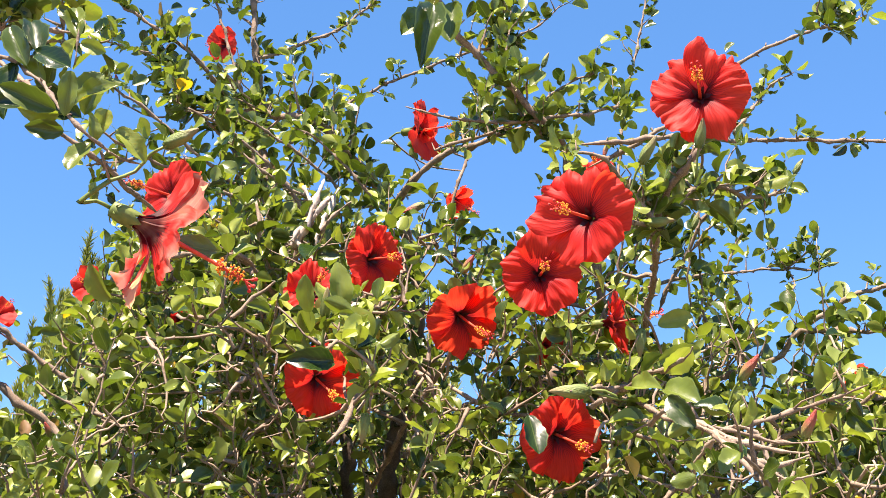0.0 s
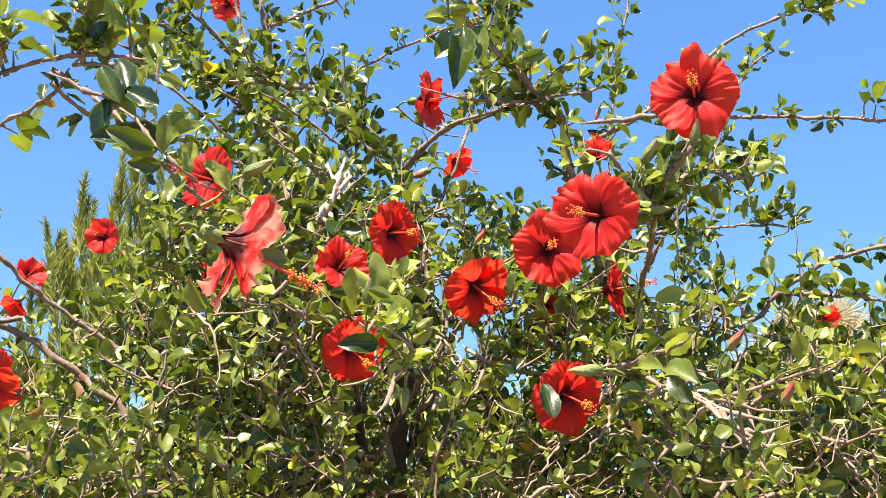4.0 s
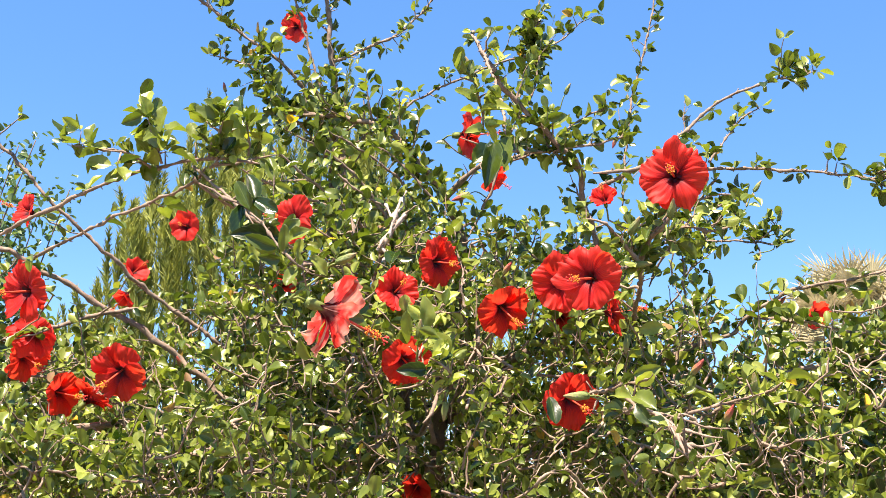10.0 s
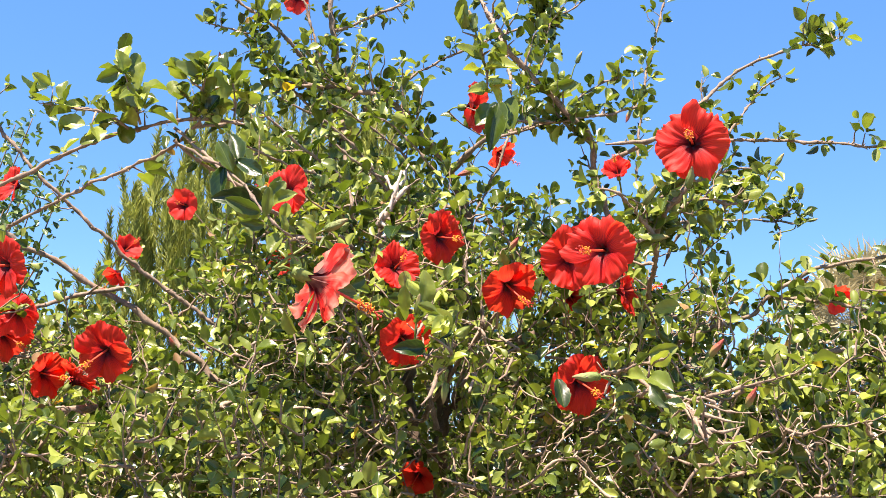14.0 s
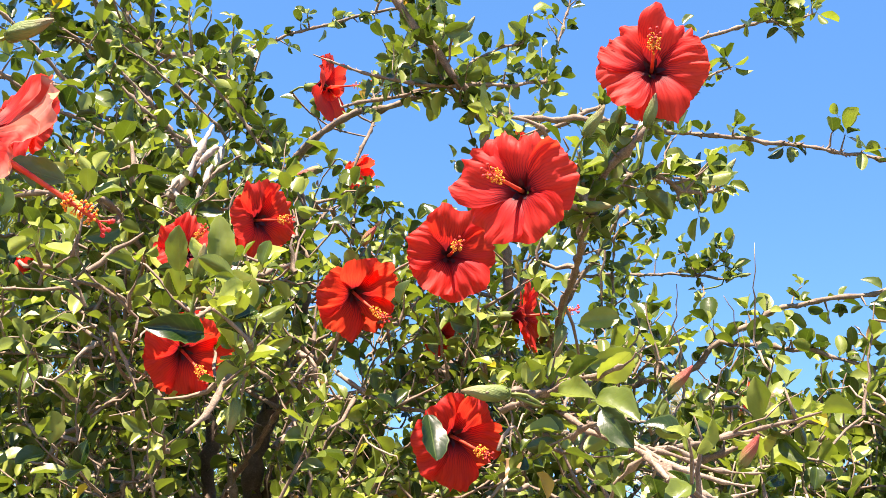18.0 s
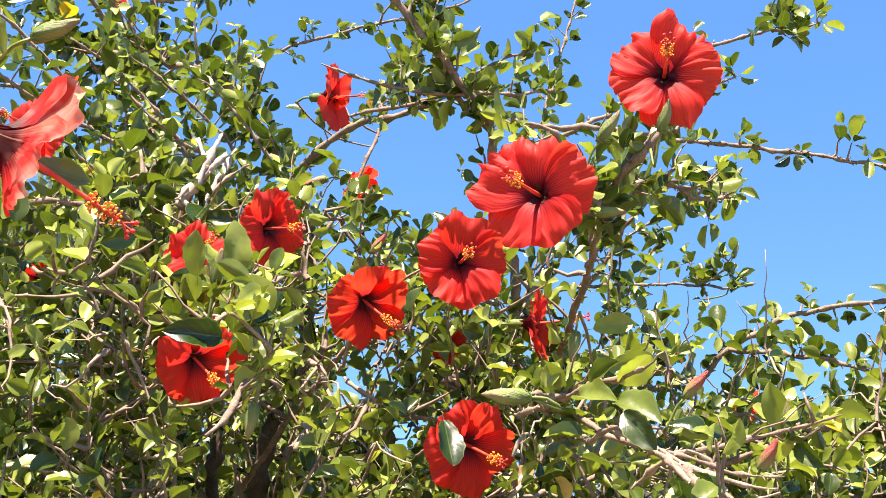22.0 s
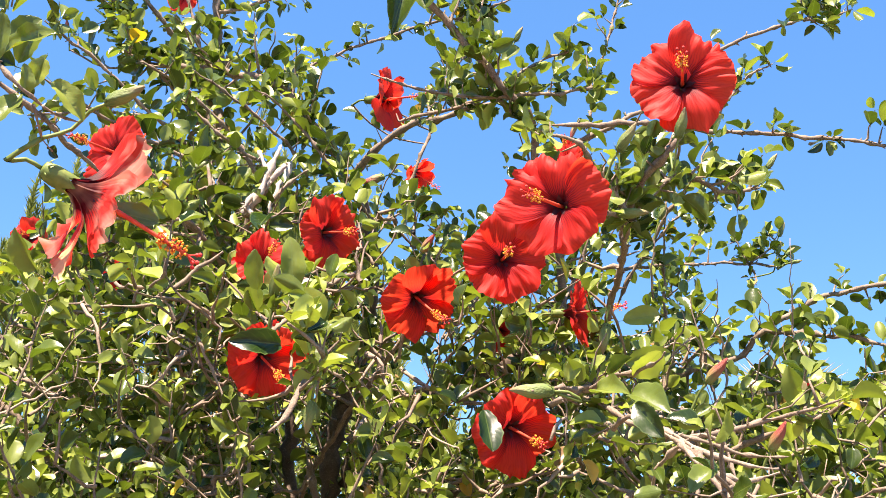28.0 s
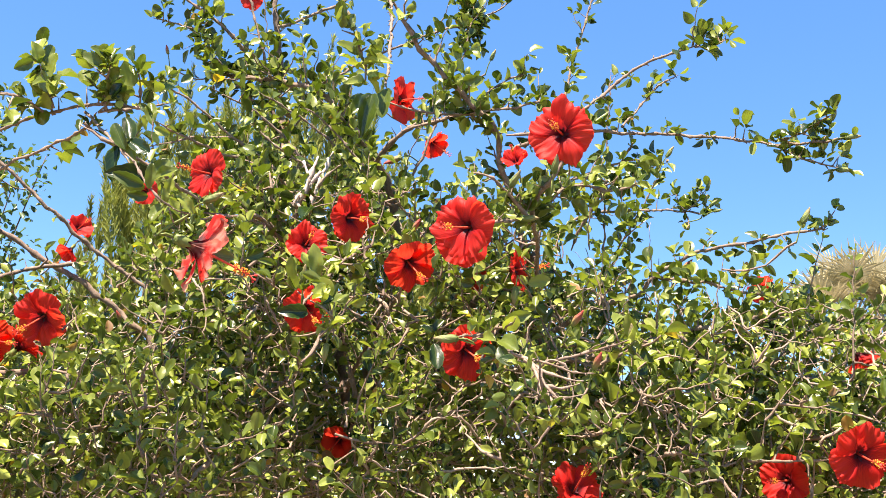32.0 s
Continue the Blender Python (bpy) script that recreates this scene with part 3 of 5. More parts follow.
# ---- ground ----
gv, gf = [], []
half, cells = 900.0, 40
for i in range(cells + 1):
    for j in range(cells + 1):
        x, y = [math.copysign(abs(2 * k / cells - 1) ** 4 * half, k - cells / 2) for k in (i, j)]
        gv.append((x, y, 0.04 * noise.noise(Vector((x * 0.6, y * 0.6, 0))) - 0.03))
for i in range(cells):
    for j in range(cells):
        a = i * (cells + 1) + j
        gf.append((a, a + cells + 1, a + cells + 2, a + 1))
tagged(mesh_object("ground", gv, gf, earth), "dry sandy earth under the bush", "ground", kind="structure")

# ---- the hibiscus bush ----
# limbs and trunks
branch([(-0.081, 1.98, 0.0), (-0.081, 1.98, 0.879), (-0.09, 2.0, 1.351), (-0.099, 2.0, 1.745), (-0.087, 1.98, 1.846), (-0.05, 1.92, 1.97), (-0.04, 1.88, 2.054), (-0.055, 1.82, 2.153), (-0.094, 1.77, 2.22)], 0.031, 0.01, tufts=0, shoots=0, reach=0.12, size=0.032, tip=0, age=0.2)
branch([(-0.095, 2.02, 0.0), (-0.095, 2.02, 1.017), (-0.147, 2.1, 1.437), (-0.175, 2.1, 1.738), (-0.189, 2.1, 1.845), (-0.228, 2.05, 1.946), (-0.285, 2.0, 2.022), (-0.377, 1.98, 2.175), (-0.368, 1.95, 2.378)], 0.02, 0.009, tufts=0, shoots=8, reach=0.2, size=0.032, tip=0, age=0.2)
branch([(-0.076, 2.0, 1.727), (-0.024, 1.95, 1.821), (0.094, 1.85, 1.872), (0.202, 1.75, 1.918), (0.271, 1.62, 1.978)], 0.02, 0.01, tufts=0, shoots=6, reach=0.2, size=0.032, tip=0, age=0.2)
branch([(-0.094, 1.77, 2.22), (-0.144, 1.74, 2.283), (-0.184, 1.73, 2.328), (-0.239, 1.75, 2.382), (-0.316, 1.78, 2.411), (-0.404, 1.8, 2.425), (-0.492, 1.85, 2.457)], 0.008, 0.004, tufts=20, shoots=24, reach=0.1, size=0.029, tip=5, age=0.2)
branch([(-0.094, 1.77, 2.214), (-0.057, 1.7, 2.238), (-0.004, 1.66, 2.268), (0.07, 1.58, 2.266), (0.136, 1.5, 2.253)], 0.0065, 0.0035, tufts=5, shoots=3, reach=0.06, size=0.025, tip=5, age=0.2)
# upright stems and the long shoots against the sky
branch([(-0.296, 1.85, 2.144), (-0.345, 1.9, 2.344), (-0.362, 1.93, 2.488), (-0.39, 1.94, 2.67), (-0.402, 1.95, 2.809), (-0.42, 1.96, 3.027)], 0.01, 0.004, tufts=18, shoots=14, reach=0.08, size=0.027, tip=5, age=0.2)
branch([(-0.356, 1.9, 2.388), (-0.398, 1.9, 2.523), (-0.439, 1.91, 2.65), (-0.486, 1.92, 2.796), (-0.514, 1.93, 2.898)], 0.0036, 0.0022, tufts=10, shoots=4, reach=0.07, size=0.027, tip=5, age=0.2)
branch([(-0.355, 1.9, 2.359), (-0.42, 1.88, 2.494), (-0.483, 1.82, 2.561), (-0.607, 1.79, 2.644), (-0.709, 1.76, 2.725), (-0.837, 1.72, 2.813)], 0.0045, 0.0022, tufts=12, shoots=5, reach=0.07, size=0.027, tip=5, age=0.2)
branch([(-0.558, 1.8, 2.591), (-0.528, 1.8, 2.539), (-0.505, 1.8, 2.48), (-0.481, 1.8, 2.455)], 0.0022, 0.0014, tufts=10, shoots=4, reach=0.06, size=0.029, tip=5, age=0.2)
branch([(-0.499, 1.81, 2.476), (-0.427, 1.85, 2.409), (-0.359, 1.88, 2.324)], 0.0022, 0.0022, tufts=8, shoots=6, reach=0.07, size=0.029, tip=5, age=0.2)
branch([(-0.521, 1.8, 2.546), (-0.587, 1.78, 2.554), (-0.648, 1.77, 2.562)], 0.0022, 0.0011, tufts=3, shoots=1, reach=0.05, size=0.023, tip=5, age=0.2)
branch([(-0.375, 1.93, 2.614), (-0.302, 1.95, 2.657), (-0.223, 1.97, 2.706), (-0.159, 2.0, 2.787), (-0.115, 2.02, 2.853)], 0.0036, 0.0018, tufts=9, shoots=2, reach=0.06, size=0.023, tip=6, age=0.2)
branch([(-0.301, 1.85, 2.379), (-0.232, 1.85, 2.441), (-0.108, 1.87, 2.523), (0.019, 1.88, 2.587), (0.117, 1.88, 2.616)], 0.0029, 0.0022, tufts=10, shoots=2, reach=0.06, size=0.023, tip=5, age=0.2)
branch([(-0.038, 1.8, 2.132), (-0.005, 1.82, 2.205), (0.029, 1.82, 2.288), (0.072, 1.85, 2.454), (0.109, 1.87, 2.579), (0.13, 1.88, 2.704), (0.139, 1.9, 2.868)], 0.0029, 0.0022, tufts=8, shoots=3, reach=0.05, size=0.025, tip=5, age=0.2)
branch([(0.11, 1.87, 2.594), (0.145, 1.87, 2.631), (0.195, 1.87, 2.66), (0.238, 1.87, 2.712)], 0.0022, 0.0011, tufts=3, shoots=2, reach=0.05, size=0.027, tip=6, age=0.2)
branch([(0.117, 1.87, 2.601), (0.103, 1.87, 2.639), (0.121, 1.87, 2.676), (0.132, 1.87, 2.707)], 0.0022, 0.0014, tufts=10, shoots=4, reach=0.04, size=0.027, tip=6, age=0.2)
branch([(0.11, 1.87, 2.609), (0.123, 1.87, 2.571), (0.134, 1.87, 2.549)], 0.0014, 0.0011, tufts=6, shoots=2, reach=0.03, size=0.027, tip=4, age=0.2)
branch([(0.335, 1.93, 2.245), (0.357, 1.97, 2.418), (0.375, 2.0, 2.534), (0.414, 2.03, 2.686), (0.443, 2.05, 2.807), (0.467, 2.06, 2.926)], 0.0029, 0.0018, tufts=12, shoots=4, reach=0.05, size=0.025, tip=5, age=0.2)
branch([(0.258, 1.6, 1.972), (0.223, 1.56, 2.078), (0.196, 1.52, 2.156), (0.187, 1.5, 2.203), (0.152, 1.46, 2.236), (0.098, 1.43, 2.282), (0.056, 1.41, 2.328), (0.026, 1.4, 2.351), (-0.003, 1.38, 2.387), (-0.037, 1.36, 2.442)], 0.0068, 0.004, tufts=8, shoots=6, reach=0.06, size=0.026, tip=5, age=0.2)
branch([(0.141, 1.46, 2.236), (0.064, 1.45, 2.23), (-0.003, 1.45, 2.241), (-0.055, 1.46, 2.263)], 0.0026, 0.0014, tufts=4, shoots=2, reach=0.04, size=0.024, tip=5, age=0.2)
branch([(0.141, 1.46, 2.236), (0.23, 1.48, 2.261), (0.289, 1.5, 2.288)], 0.003, 0.002, tufts=4, shoots=2, reach=0.05, size=0.027, tip=4, age=0.2)
branch([(0.187, 1.5, 2.199), (0.124, 1.46, 2.241), (0.099, 1.44, 2.288)], 0.0029, 0.0014, tufts=5, shoots=3, reach=0.07, size=0.027, tip=5, age=0.2)
branch([(0.034, 1.62, 2.285), (0.064, 1.65, 2.359), (0.106, 1.68, 2.453), (0.125, 1.7, 2.581)], 0.0022, 0.0014, tufts=8, shoots=4, reach=0.06, size=0.027, tip=5, age=0.2)
branch([(-0.011, 1.5, 2.207), (0.107, 1.5, 2.252), (0.178, 1.5, 2.31), (0.247, 1.5, 2.346)], 0.0029, 0.0014, tufts=7, shoots=4, reach=0.06, size=0.027, tip=5, age=0.2)
branch([(0.207, 1.47, 2.16), (0.31, 1.46, 2.21), (0.384, 1.48, 2.276), (0.458, 1.49, 2.346), (0.521, 1.46, 2.371), (0.585, 1.44, 2.389)], 0.0036, 0.0022, tufts=3, shoots=1, reach=0.05, size=0.027, tip=0, age=0.2)
branch([(0.583, 1.44, 2.386), (0.597, 1.44, 2.398), (0.61, 1.44, 2.429)], 0.0018, 0.0011, tufts=2, shoots=1, reach=0.02, size=0.027, tip=3, age=0.2)
branch([(0.583, 1.44, 2.386), (0.616, 1.43, 2.384), (0.648, 1.42, 2.399)], 0.0018, 0.0011, tufts=3, shoots=1, reach=0.02, size=0.027, tip=4, age=0.2)
branch([(0.207, 1.42, 2.179), (0.321, 1.44, 2.198), (0.391, 1.46, 2.206), (0.548, 1.45, 2.199), (0.69, 1.43, 2.185), (0.748, 1.4, 2.171), (0.791, 1.33, 2.157), (0.837, 1.28, 2.15)], 0.0036, 0.0018, tufts=9, shoots=2, reach=0.04, size=0.027, tip=3, age=0.2)
branch([(0.731, 1.4, 2.175), (0.758, 1.36, 2.176), (0.781, 1.28, 2.182), (0.801, 1.26, 2.189)], 0.0022, 0.0011, tufts=6, shoots=2, reach=0.04, size=0.029, tip=4, age=0.2)
branch([(0.731, 1.4, 2.17), (0.768, 1.36, 2.132), (0.821, 1.3, 2.093)], 0.0022, 0.0011, tufts=3, shoots=2, reach=0.04, size=0.031, tip=3, age=0.2)
branch([(0.442, 1.75, 1.949), (0.435, 1.72, 2.072), (0.437, 1.7, 2.29), (0.443, 1.7, 2.433)], 0.0022, 0.0009, tufts=3, shoots=1, reach=0.04, size=0.022, tip=0, age=0.2)
# leafy sprays beyond the large flower, clear against the sky
branch([(0.438, 1.46, 2.216), (0.482, 1.5, 2.278), (0.525, 1.52, 2.333), (0.566, 1.53, 2.36)], 0.0024, 0.0012, tufts=4, shoots=1, reach=0.03, size=0.024, tip=4, age=0.25)
branch([(0.36, 2.12, 2.13), (0.41, 2.15, 2.19), (0.494, 2.12, 2.206), (0.548, 2.08, 2.201), (0.619, 2.0, 2.184), (0.663, 1.95, 2.169), (0.698, 1.92, 2.158), (0.721, 1.9, 2.16)], 0.0042, 0.0016, tufts=5, shoots=2, reach=0.04, size=0.027, tip=3, age=0.2)
branch([(0.66, 1.95, 2.17), (0.685, 1.92, 2.191), (0.701, 1.91, 2.221)], 0.0018, 0.0011, tufts=3, shoots=0, size=0.028, tip=3, age=0.25)
branch([(0.655, 1.955, 2.172), (0.643, 1.95, 2.2), (0.637, 1.96, 2.228)], 0.0018, 0.0011, tufts=2, shoots=0, size=0.028, tip=4, age=0.2)
branch([(0.66, 1.95, 2.168), (0.666, 1.94, 2.142), (0.657, 1.93, 2.122)], 0.0016, 0.0011, tufts=1, shoots=0, size=0.029, tip=2, age=0.05)
branch([(0.51, 2.12, 2.08), (0.53, 2.1, 2.129), (0.573, 2.08, 2.206), (0.591, 2.07, 2.245), (0.61, 2.05, 2.283)], 0.0026, 0.0012, tufts=5, shoots=2, reach=0.04, size=0.025, tip=4, age=0.2)
branch([(0.531, 2.1, 2.129), (0.553, 2.06, 2.147), (0.58, 2.04, 2.166)], 0.0016, 0.0011, tufts=3, shoots=1, reach=0.03, size=0.025, tip=4, age=0.2)
branch([(0.36, 1.75, 2.02), (0.394, 1.7, 2.088), (0.436, 1.66, 2.16), (0.456, 1.62, 2.186), (0.467, 1.58, 2.205), (0.472, 1.53, 2.206)], 0.0034, 0.002, tufts=3, shoots=1, reach=0.04, size=0.026, tip=0, age=0.2)
branch([(0.394, 1.7, 2.088), (0.447, 1.68, 2.148), (0.494, 1.66, 2.175), (0.537, 1.65, 2.195)], 0.002, 0.0011, tufts=5, shoots=1, reach=0.03, size=0.024, tip=4, age=0.25)
branch([(0.3, 1.47, 2.09), (0.343, 1.5, 2.116), (0.388, 1.52, 2.138), (0.431, 1.54, 2.16), (0.489, 1.55, 2.176), (0.54, 1.54, 2.168)], 0.003, 0.0015, tufts=5, shoots=2, reach=0.04, size=0.03, tip=3, age=0.2)
# low branches on the camera's side
branch([(0.275, 1.55, 1.79), (0.386, 1.5, 1.85), (0.447, 1.5, 1.871), (0.481, 1.49, 1.883), (0.507, 1.47, 1.916), (0.575, 1.45, 1.954), (0.611, 1.42, 1.959), (0.639, 1.4, 1.963), (0.671, 1.385, 1.969), (0.724, 1.36, 1.98), (0.8, 1.34, 1.99)], 0.0052, 0.002, tufts=11, shoots=4, reach=0.04, size=0.028, tip=4, age=0.2)
branch([(0.507, 1.47, 1.912), (0.521, 1.43, 1.901), (0.549, 1.4, 1.89), (0.586, 1.38, 1.885), (0.618, 1.37, 1.877), (0.658, 1.36, 1.864), (0.704, 1.35, 1.854)], 0.0034, 0.0016, tufts=8, shoots=3, reach=0.04, size=0.027, tip=4, age=0.2)
branch([(0.3, 1.45, 1.72), (0.446, 1.4, 1.765), (0.477, 1.38, 1.77), (0.543, 1.4, 1.793), (0.626, 1.42, 1.812), (0.686, 1.43, 1.828), (0.754, 1.44, 1.845)], 0.0055, 0.0028, tufts=7, shoots=6, reach=0.06, size=0.029, tip=5, age=0.2)
branch([(0.36, 1.25, 1.7), (0.41, 1.18, 1.725), (0.445, 1.14, 1.738), (0.462, 1.125, 1.752)], 0.0034, 0.002, tufts=2, shoots=1, reach=0.03, size=0.038, tip=7, age=0.5)
branch([(0.53, 1.55, 1.745), (0.629, 1.5, 1.791), (0.702, 1.45, 1.822), (0.78, 1.4, 1.839)], 0.0030, 0.0015, tufts=4, shoots=6, reach=0.12, size=0.027, tip=5, age=0.2)
branch([(0.247, 1.1, 1.641), (0.261, 1.0, 1.685), (0.292, 1.0, 1.674), (0.302, 1.0, 1.636), (0.295, 1.0, 1.598)], 0.0018, 0.0010, tufts=1, shoots=1, reach=0.06, size=0.03, tip=0, age=0.2, dead=1)
branch([(0.176, 1.05, 1.728), (0.214, 1.0, 1.697), (0.242, 0.95, 1.671), (0.256, 0.9, 1.643), (0.274, 0.86, 1.619)], 0.0026, 0.0015, tufts=3, shoots=4, reach=0.08, size=0.031, tip=5, age=0.2)
branch([(0.219, 1.0, 1.693), (0.261, 0.98, 1.682), (0.298, 0.97, 1.667), (0.332, 0.95, 1.666)], 0.0019, 0.0009, tufts=5, shoots=5, reach=0.1, size=0.027, tip=5, age=0.2)
branch([(0.25, 0.96, 1.673), (0.251, 0.9, 1.639), (0.256, 0.86, 1.617), (0.261, 0.84, 1.595)], 0.0029, 0.0022, tufts=3, shoots=4, reach=0.08, size=0.027, tip=5, age=0.2)
branch([(0.149, 1.1, 1.727), (0.168, 1.0, 1.723), (0.186, 0.95, 1.727), (0.206, 0.9, 1.725), (0.209, 0.88, 1.73)], 0.0029, 0.0014, tufts=6, shoots=3, reach=0.05, size=0.031, tip=5, age=0.4)
branch([(0.183, 1.1, 1.704), (0.193, 1.0, 1.693), (0.198, 0.92, 1.688), (0.201, 0.88, 1.684)], 0.0029, 0.0014, tufts=4, shoots=2, reach=0.05, size=0.034, tip=4, age=0.2)
branch([(0.179, 1.0, 1.728), (0.14, 0.95, 1.713), (0.111, 0.92, 1.705)], 0.0018, 0.0014, tufts=3, shoots=1, reach=0.04, size=0.03, tip=3, age=0.8)
branch([(0.261, 1.0, 1.685), (0.326, 1.0, 1.701), (0.358, 0.98, 1.713), (0.383, 0.95, 1.717)], 0.002, 0.0011, tufts=6, shoots=4, reach=0.07, size=0.03, tip=5, age=0.4)
branch([(0.379, 1.3, 1.465), (0.451, 1.2, 1.544), (0.488, 1.1, 1.559), (0.521, 1.05, 1.536), (0.551, 1.0, 1.492)], 0.0035, 0.0020, tufts=3, shoots=6, reach=0.12, size=0.031, tip=5, age=0.2)
branch([(0.405, 1.2, 1.515), (0.545, 1.2, 1.539), (0.619, 1.2, 1.555), (0.75, 1.2, 1.56)], 0.0029, 0.0014, tufts=5, shoots=6, reach=0.1, size=0.031, tip=5, age=0.2)
# the crooked limbs on the conifer's side
branch([(-1.318, 1.72, 2.512), (-1.244, 1.76, 2.428), (-1.141, 1.78, 2.355), (-1.035, 1.8, 2.249), (-0.974, 1.82, 2.183), (-0.881, 1.87, 2.103), (-0.81, 1.93, 2.036), (-0.72, 1.98, 1.973), (-0.611, 2.02, 1.893), (-0.521, 2.05, 1.832), (-0.381, 2.05, 1.726), (-0.254, 2.0, 1.642)], 0.0028, 0.0062, tufts=10, shoots=8, reach=0.06, size=0.023, tip=4, age=0.2)
branch([(-1.264, 1.75, 2.127), (-1.148, 1.8, 2.11), (-1.069, 1.85, 2.081), (-0.986, 1.9, 2.038), (-0.884, 1.95, 1.976), (-0.786, 1.97, 1.915), (-0.675, 2.0, 1.834), (-0.558, 2.0, 1.75), (-0.485, 2.0, 1.682), (-0.288, 2.0, 1.575)], 0.005, 0.009, tufts=3, shoots=12, reach=0.14, size=0.027, tip=5, age=0.2)
branch([(-0.798, 1.9, 1.982), (-0.874, 1.8, 1.945), (-0.966, 1.7, 1.891), (-1.036, 1.6, 1.853), (-1.131, 1.5, 1.805)], 0.005, 0.0029, tufts=2, shoots=7, reach=0.13, size=0.027, tip=5, age=0.2)
branch([(-0.551, 1.9, 1.743), (-0.57, 1.7, 1.698), (-0.567, 1.55, 1.638), (-0.549, 1.4, 1.59)], 0.0043, 0.0029, tufts=2, shoots=5, reach=0.12, size=0.029, tip=5, age=0.2)
branch([(-0.422, 1.95, 1.693), (-0.566, 1.85, 1.707), (-0.711, 1.75, 1.713), (-0.849, 1.6, 1.685), (-0.991, 1.5, 1.718), (-1.095, 1.4, 1.727)], 0.01, 0.005, tufts=2, shoots=12, reach=0.14, size=0.027, tip=5, age=0.2)
branch([(-0.995, 1.1, 1.871), (-0.769, 1.0, 1.937), (-0.672, 0.96, 1.973), (-0.591, 0.93, 2.001), (-0.496, 0.88, 2.015), (-0.403, 0.85, 2.02), (-0.324, 0.84, 2.013)], 0.0032, 0.0018, tufts=5, shoots=2, reach=0.05, size=0.026, tip=4, age=0.3)
branch([(-0.74, 1.05, 1.909), (-0.648, 1.0, 1.939), (-0.542, 0.95, 1.974), (-0.448, 0.9, 1.997), (-0.411, 0.86, 2.011)], 0.0024, 0.0017, tufts=2, shoots=1, reach=0.05, size=0.027, tip=0, age=0.4)
branch([(-0.496, 0.88, 2.015), (-0.523, 0.84, 2.024), (-0.559, 0.82, 2.025), (-0.593, 0.81, 2.028)], 0.0018, 0.0011, tufts=2, shoots=1, reach=0.04, size=0.028, tip=4, age=0.5)
branch([(-0.487, 0.88, 2.014), (-0.496, 0.86, 2.047), (-0.495, 0.84, 2.081)], 0.0018, 0.0011, tufts=2, shoots=1, reach=0.04, size=0.027, tip=5, age=0.5)
branch([(-0.403, 0.85, 2.02), (-0.388, 0.82, 2.051), (-0.381, 0.8, 2.074)], 0.0018, 0.0011, tufts=2, shoots=1, reach=0.03, size=0.028, tip=5, age=0.4)
branch([(-0.433, 0.87, 2.015), (-0.384, 0.82, 1.97), (-0.341, 0.78, 1.926), (-0.321, 0.765, 1.902)], 0.0022, 0.0014, tufts=0, shoots=0, reach=0.04, size=0.026, tip=1, age=0.2)
branch([(-0.037, 1.36, 2.442), (-0.013, 1.15, 2.297), (0.004, 0.95, 2.145), (0.009, 0.88, 2.072)], 0.0025, 0.002, tufts=2, shoots=0, reach=0.03, size=0.027, tip=2, age=0.5)
branch([(-0.021, 0.89, 2.083), (-0.027, 0.88, 2.111), (-0.034, 0.86, 2.135), (-0.037, 0.85, 2.153)], 0.002, 0.0015, tufts=4, shoots=0, reach=0.04, size=0.027, tip=3, age=0.6)
branch([(-0.086, 1.2, 1.761), (-0.072, 1.05, 1.74), (-0.087, 1.0, 1.699), (-0.101, 0.97, 1.665)], 0.0029, 0.0029, tufts=1, shoots=1, reach=0.05, size=0.03, tip=0, age=0.2)
branch([(-0.078, 1.1, 1.739), (-0.064, 1.0, 1.739), (-0.076, 0.98, 1.75), (-0.095, 0.96, 1.756)], 0.0022, 0.0014, tufts=5, shoots=2, reach=0.05, size=0.031, tip=4, age=0.5)
branch([(-0.049, 1.4, 1.945), (-0.098, 1.25, 1.869), (-0.11, 1.1, 1.8), (-0.12, 1.0, 1.75)], 0.0029, 0.0014, tufts=5, shoots=3, reach=0.06, size=0.03, tip=4, age=0.3)
branch([(-0.177, 1.4, 2.069), (-0.202, 1.42, 2.026), (-0.218, 1.45, 1.961), (-0.182, 1.5, 1.908)], 0.0043, 0.0036, tufts=2, shoots=3, reach=0.1, size=0.027, tip=0, age=0.2)
branch([(-0.172, 1.42, 2.128), (-0.175, 1.41, 2.104), (-0.18, 1.405, 2.084), (-0.184, 1.4, 2.063), (-0.188, 1.4, 2.048), (-0.196, 1.4, 2.031), (-0.206, 1.41, 2.014)], 0.0028, 0.0048, tufts=0, shoots=0, reach=0.12, size=0.032, tip=0, age=0.2, dead=2)
branch([(-0.158, 1.4, 2.087), (-0.167, 1.4, 2.076), (-0.176, 1.4, 2.064), (-0.186, 1.4, 2.051)], 0.0024, 0.0034, tufts=0, shoots=0, reach=0.12, size=0.032, tip=0, age=0.2, dead=2)
branch([(-0.188, 1.4, 2.054), (-0.199, 1.395, 2.038), (-0.207, 1.39, 2.023), (-0.216, 1.385, 2.017)], 0.0034, 0.002, tufts=0, shoots=0, reach=0.12, size=0.032, tip=0, age=0.2, dead=2)
branch([(-0.198, 1.42, 2.112), (-0.189, 1.41, 2.091), (-0.182, 1.4, 2.068)], 0.002, 0.003, tufts=0, shoots=0, reach=0.12, size=0.032, tip=0, age=0.2, dead=2)
branch([(-0.201, 1.4, 2.023), (-0.19, 1.395, 2.009), (-0.185, 1.39, 1.994)], 0.003, 0.002, tufts=0, shoots=0, reach=0.12, size=0.032, tip=0, age=0.2, dead=2)
branch([(-0.172, 1.62, 2.199), (-0.186, 1.6, 2.149), (-0.196, 1.59, 2.103), (-0.21, 1.58, 2.057), (-0.218, 1.58, 2.014)], 0.0035, 0.005, tufts=0, shoots=0, reach=0.12, size=0.032, tip=0, age=0.2, dead=2)
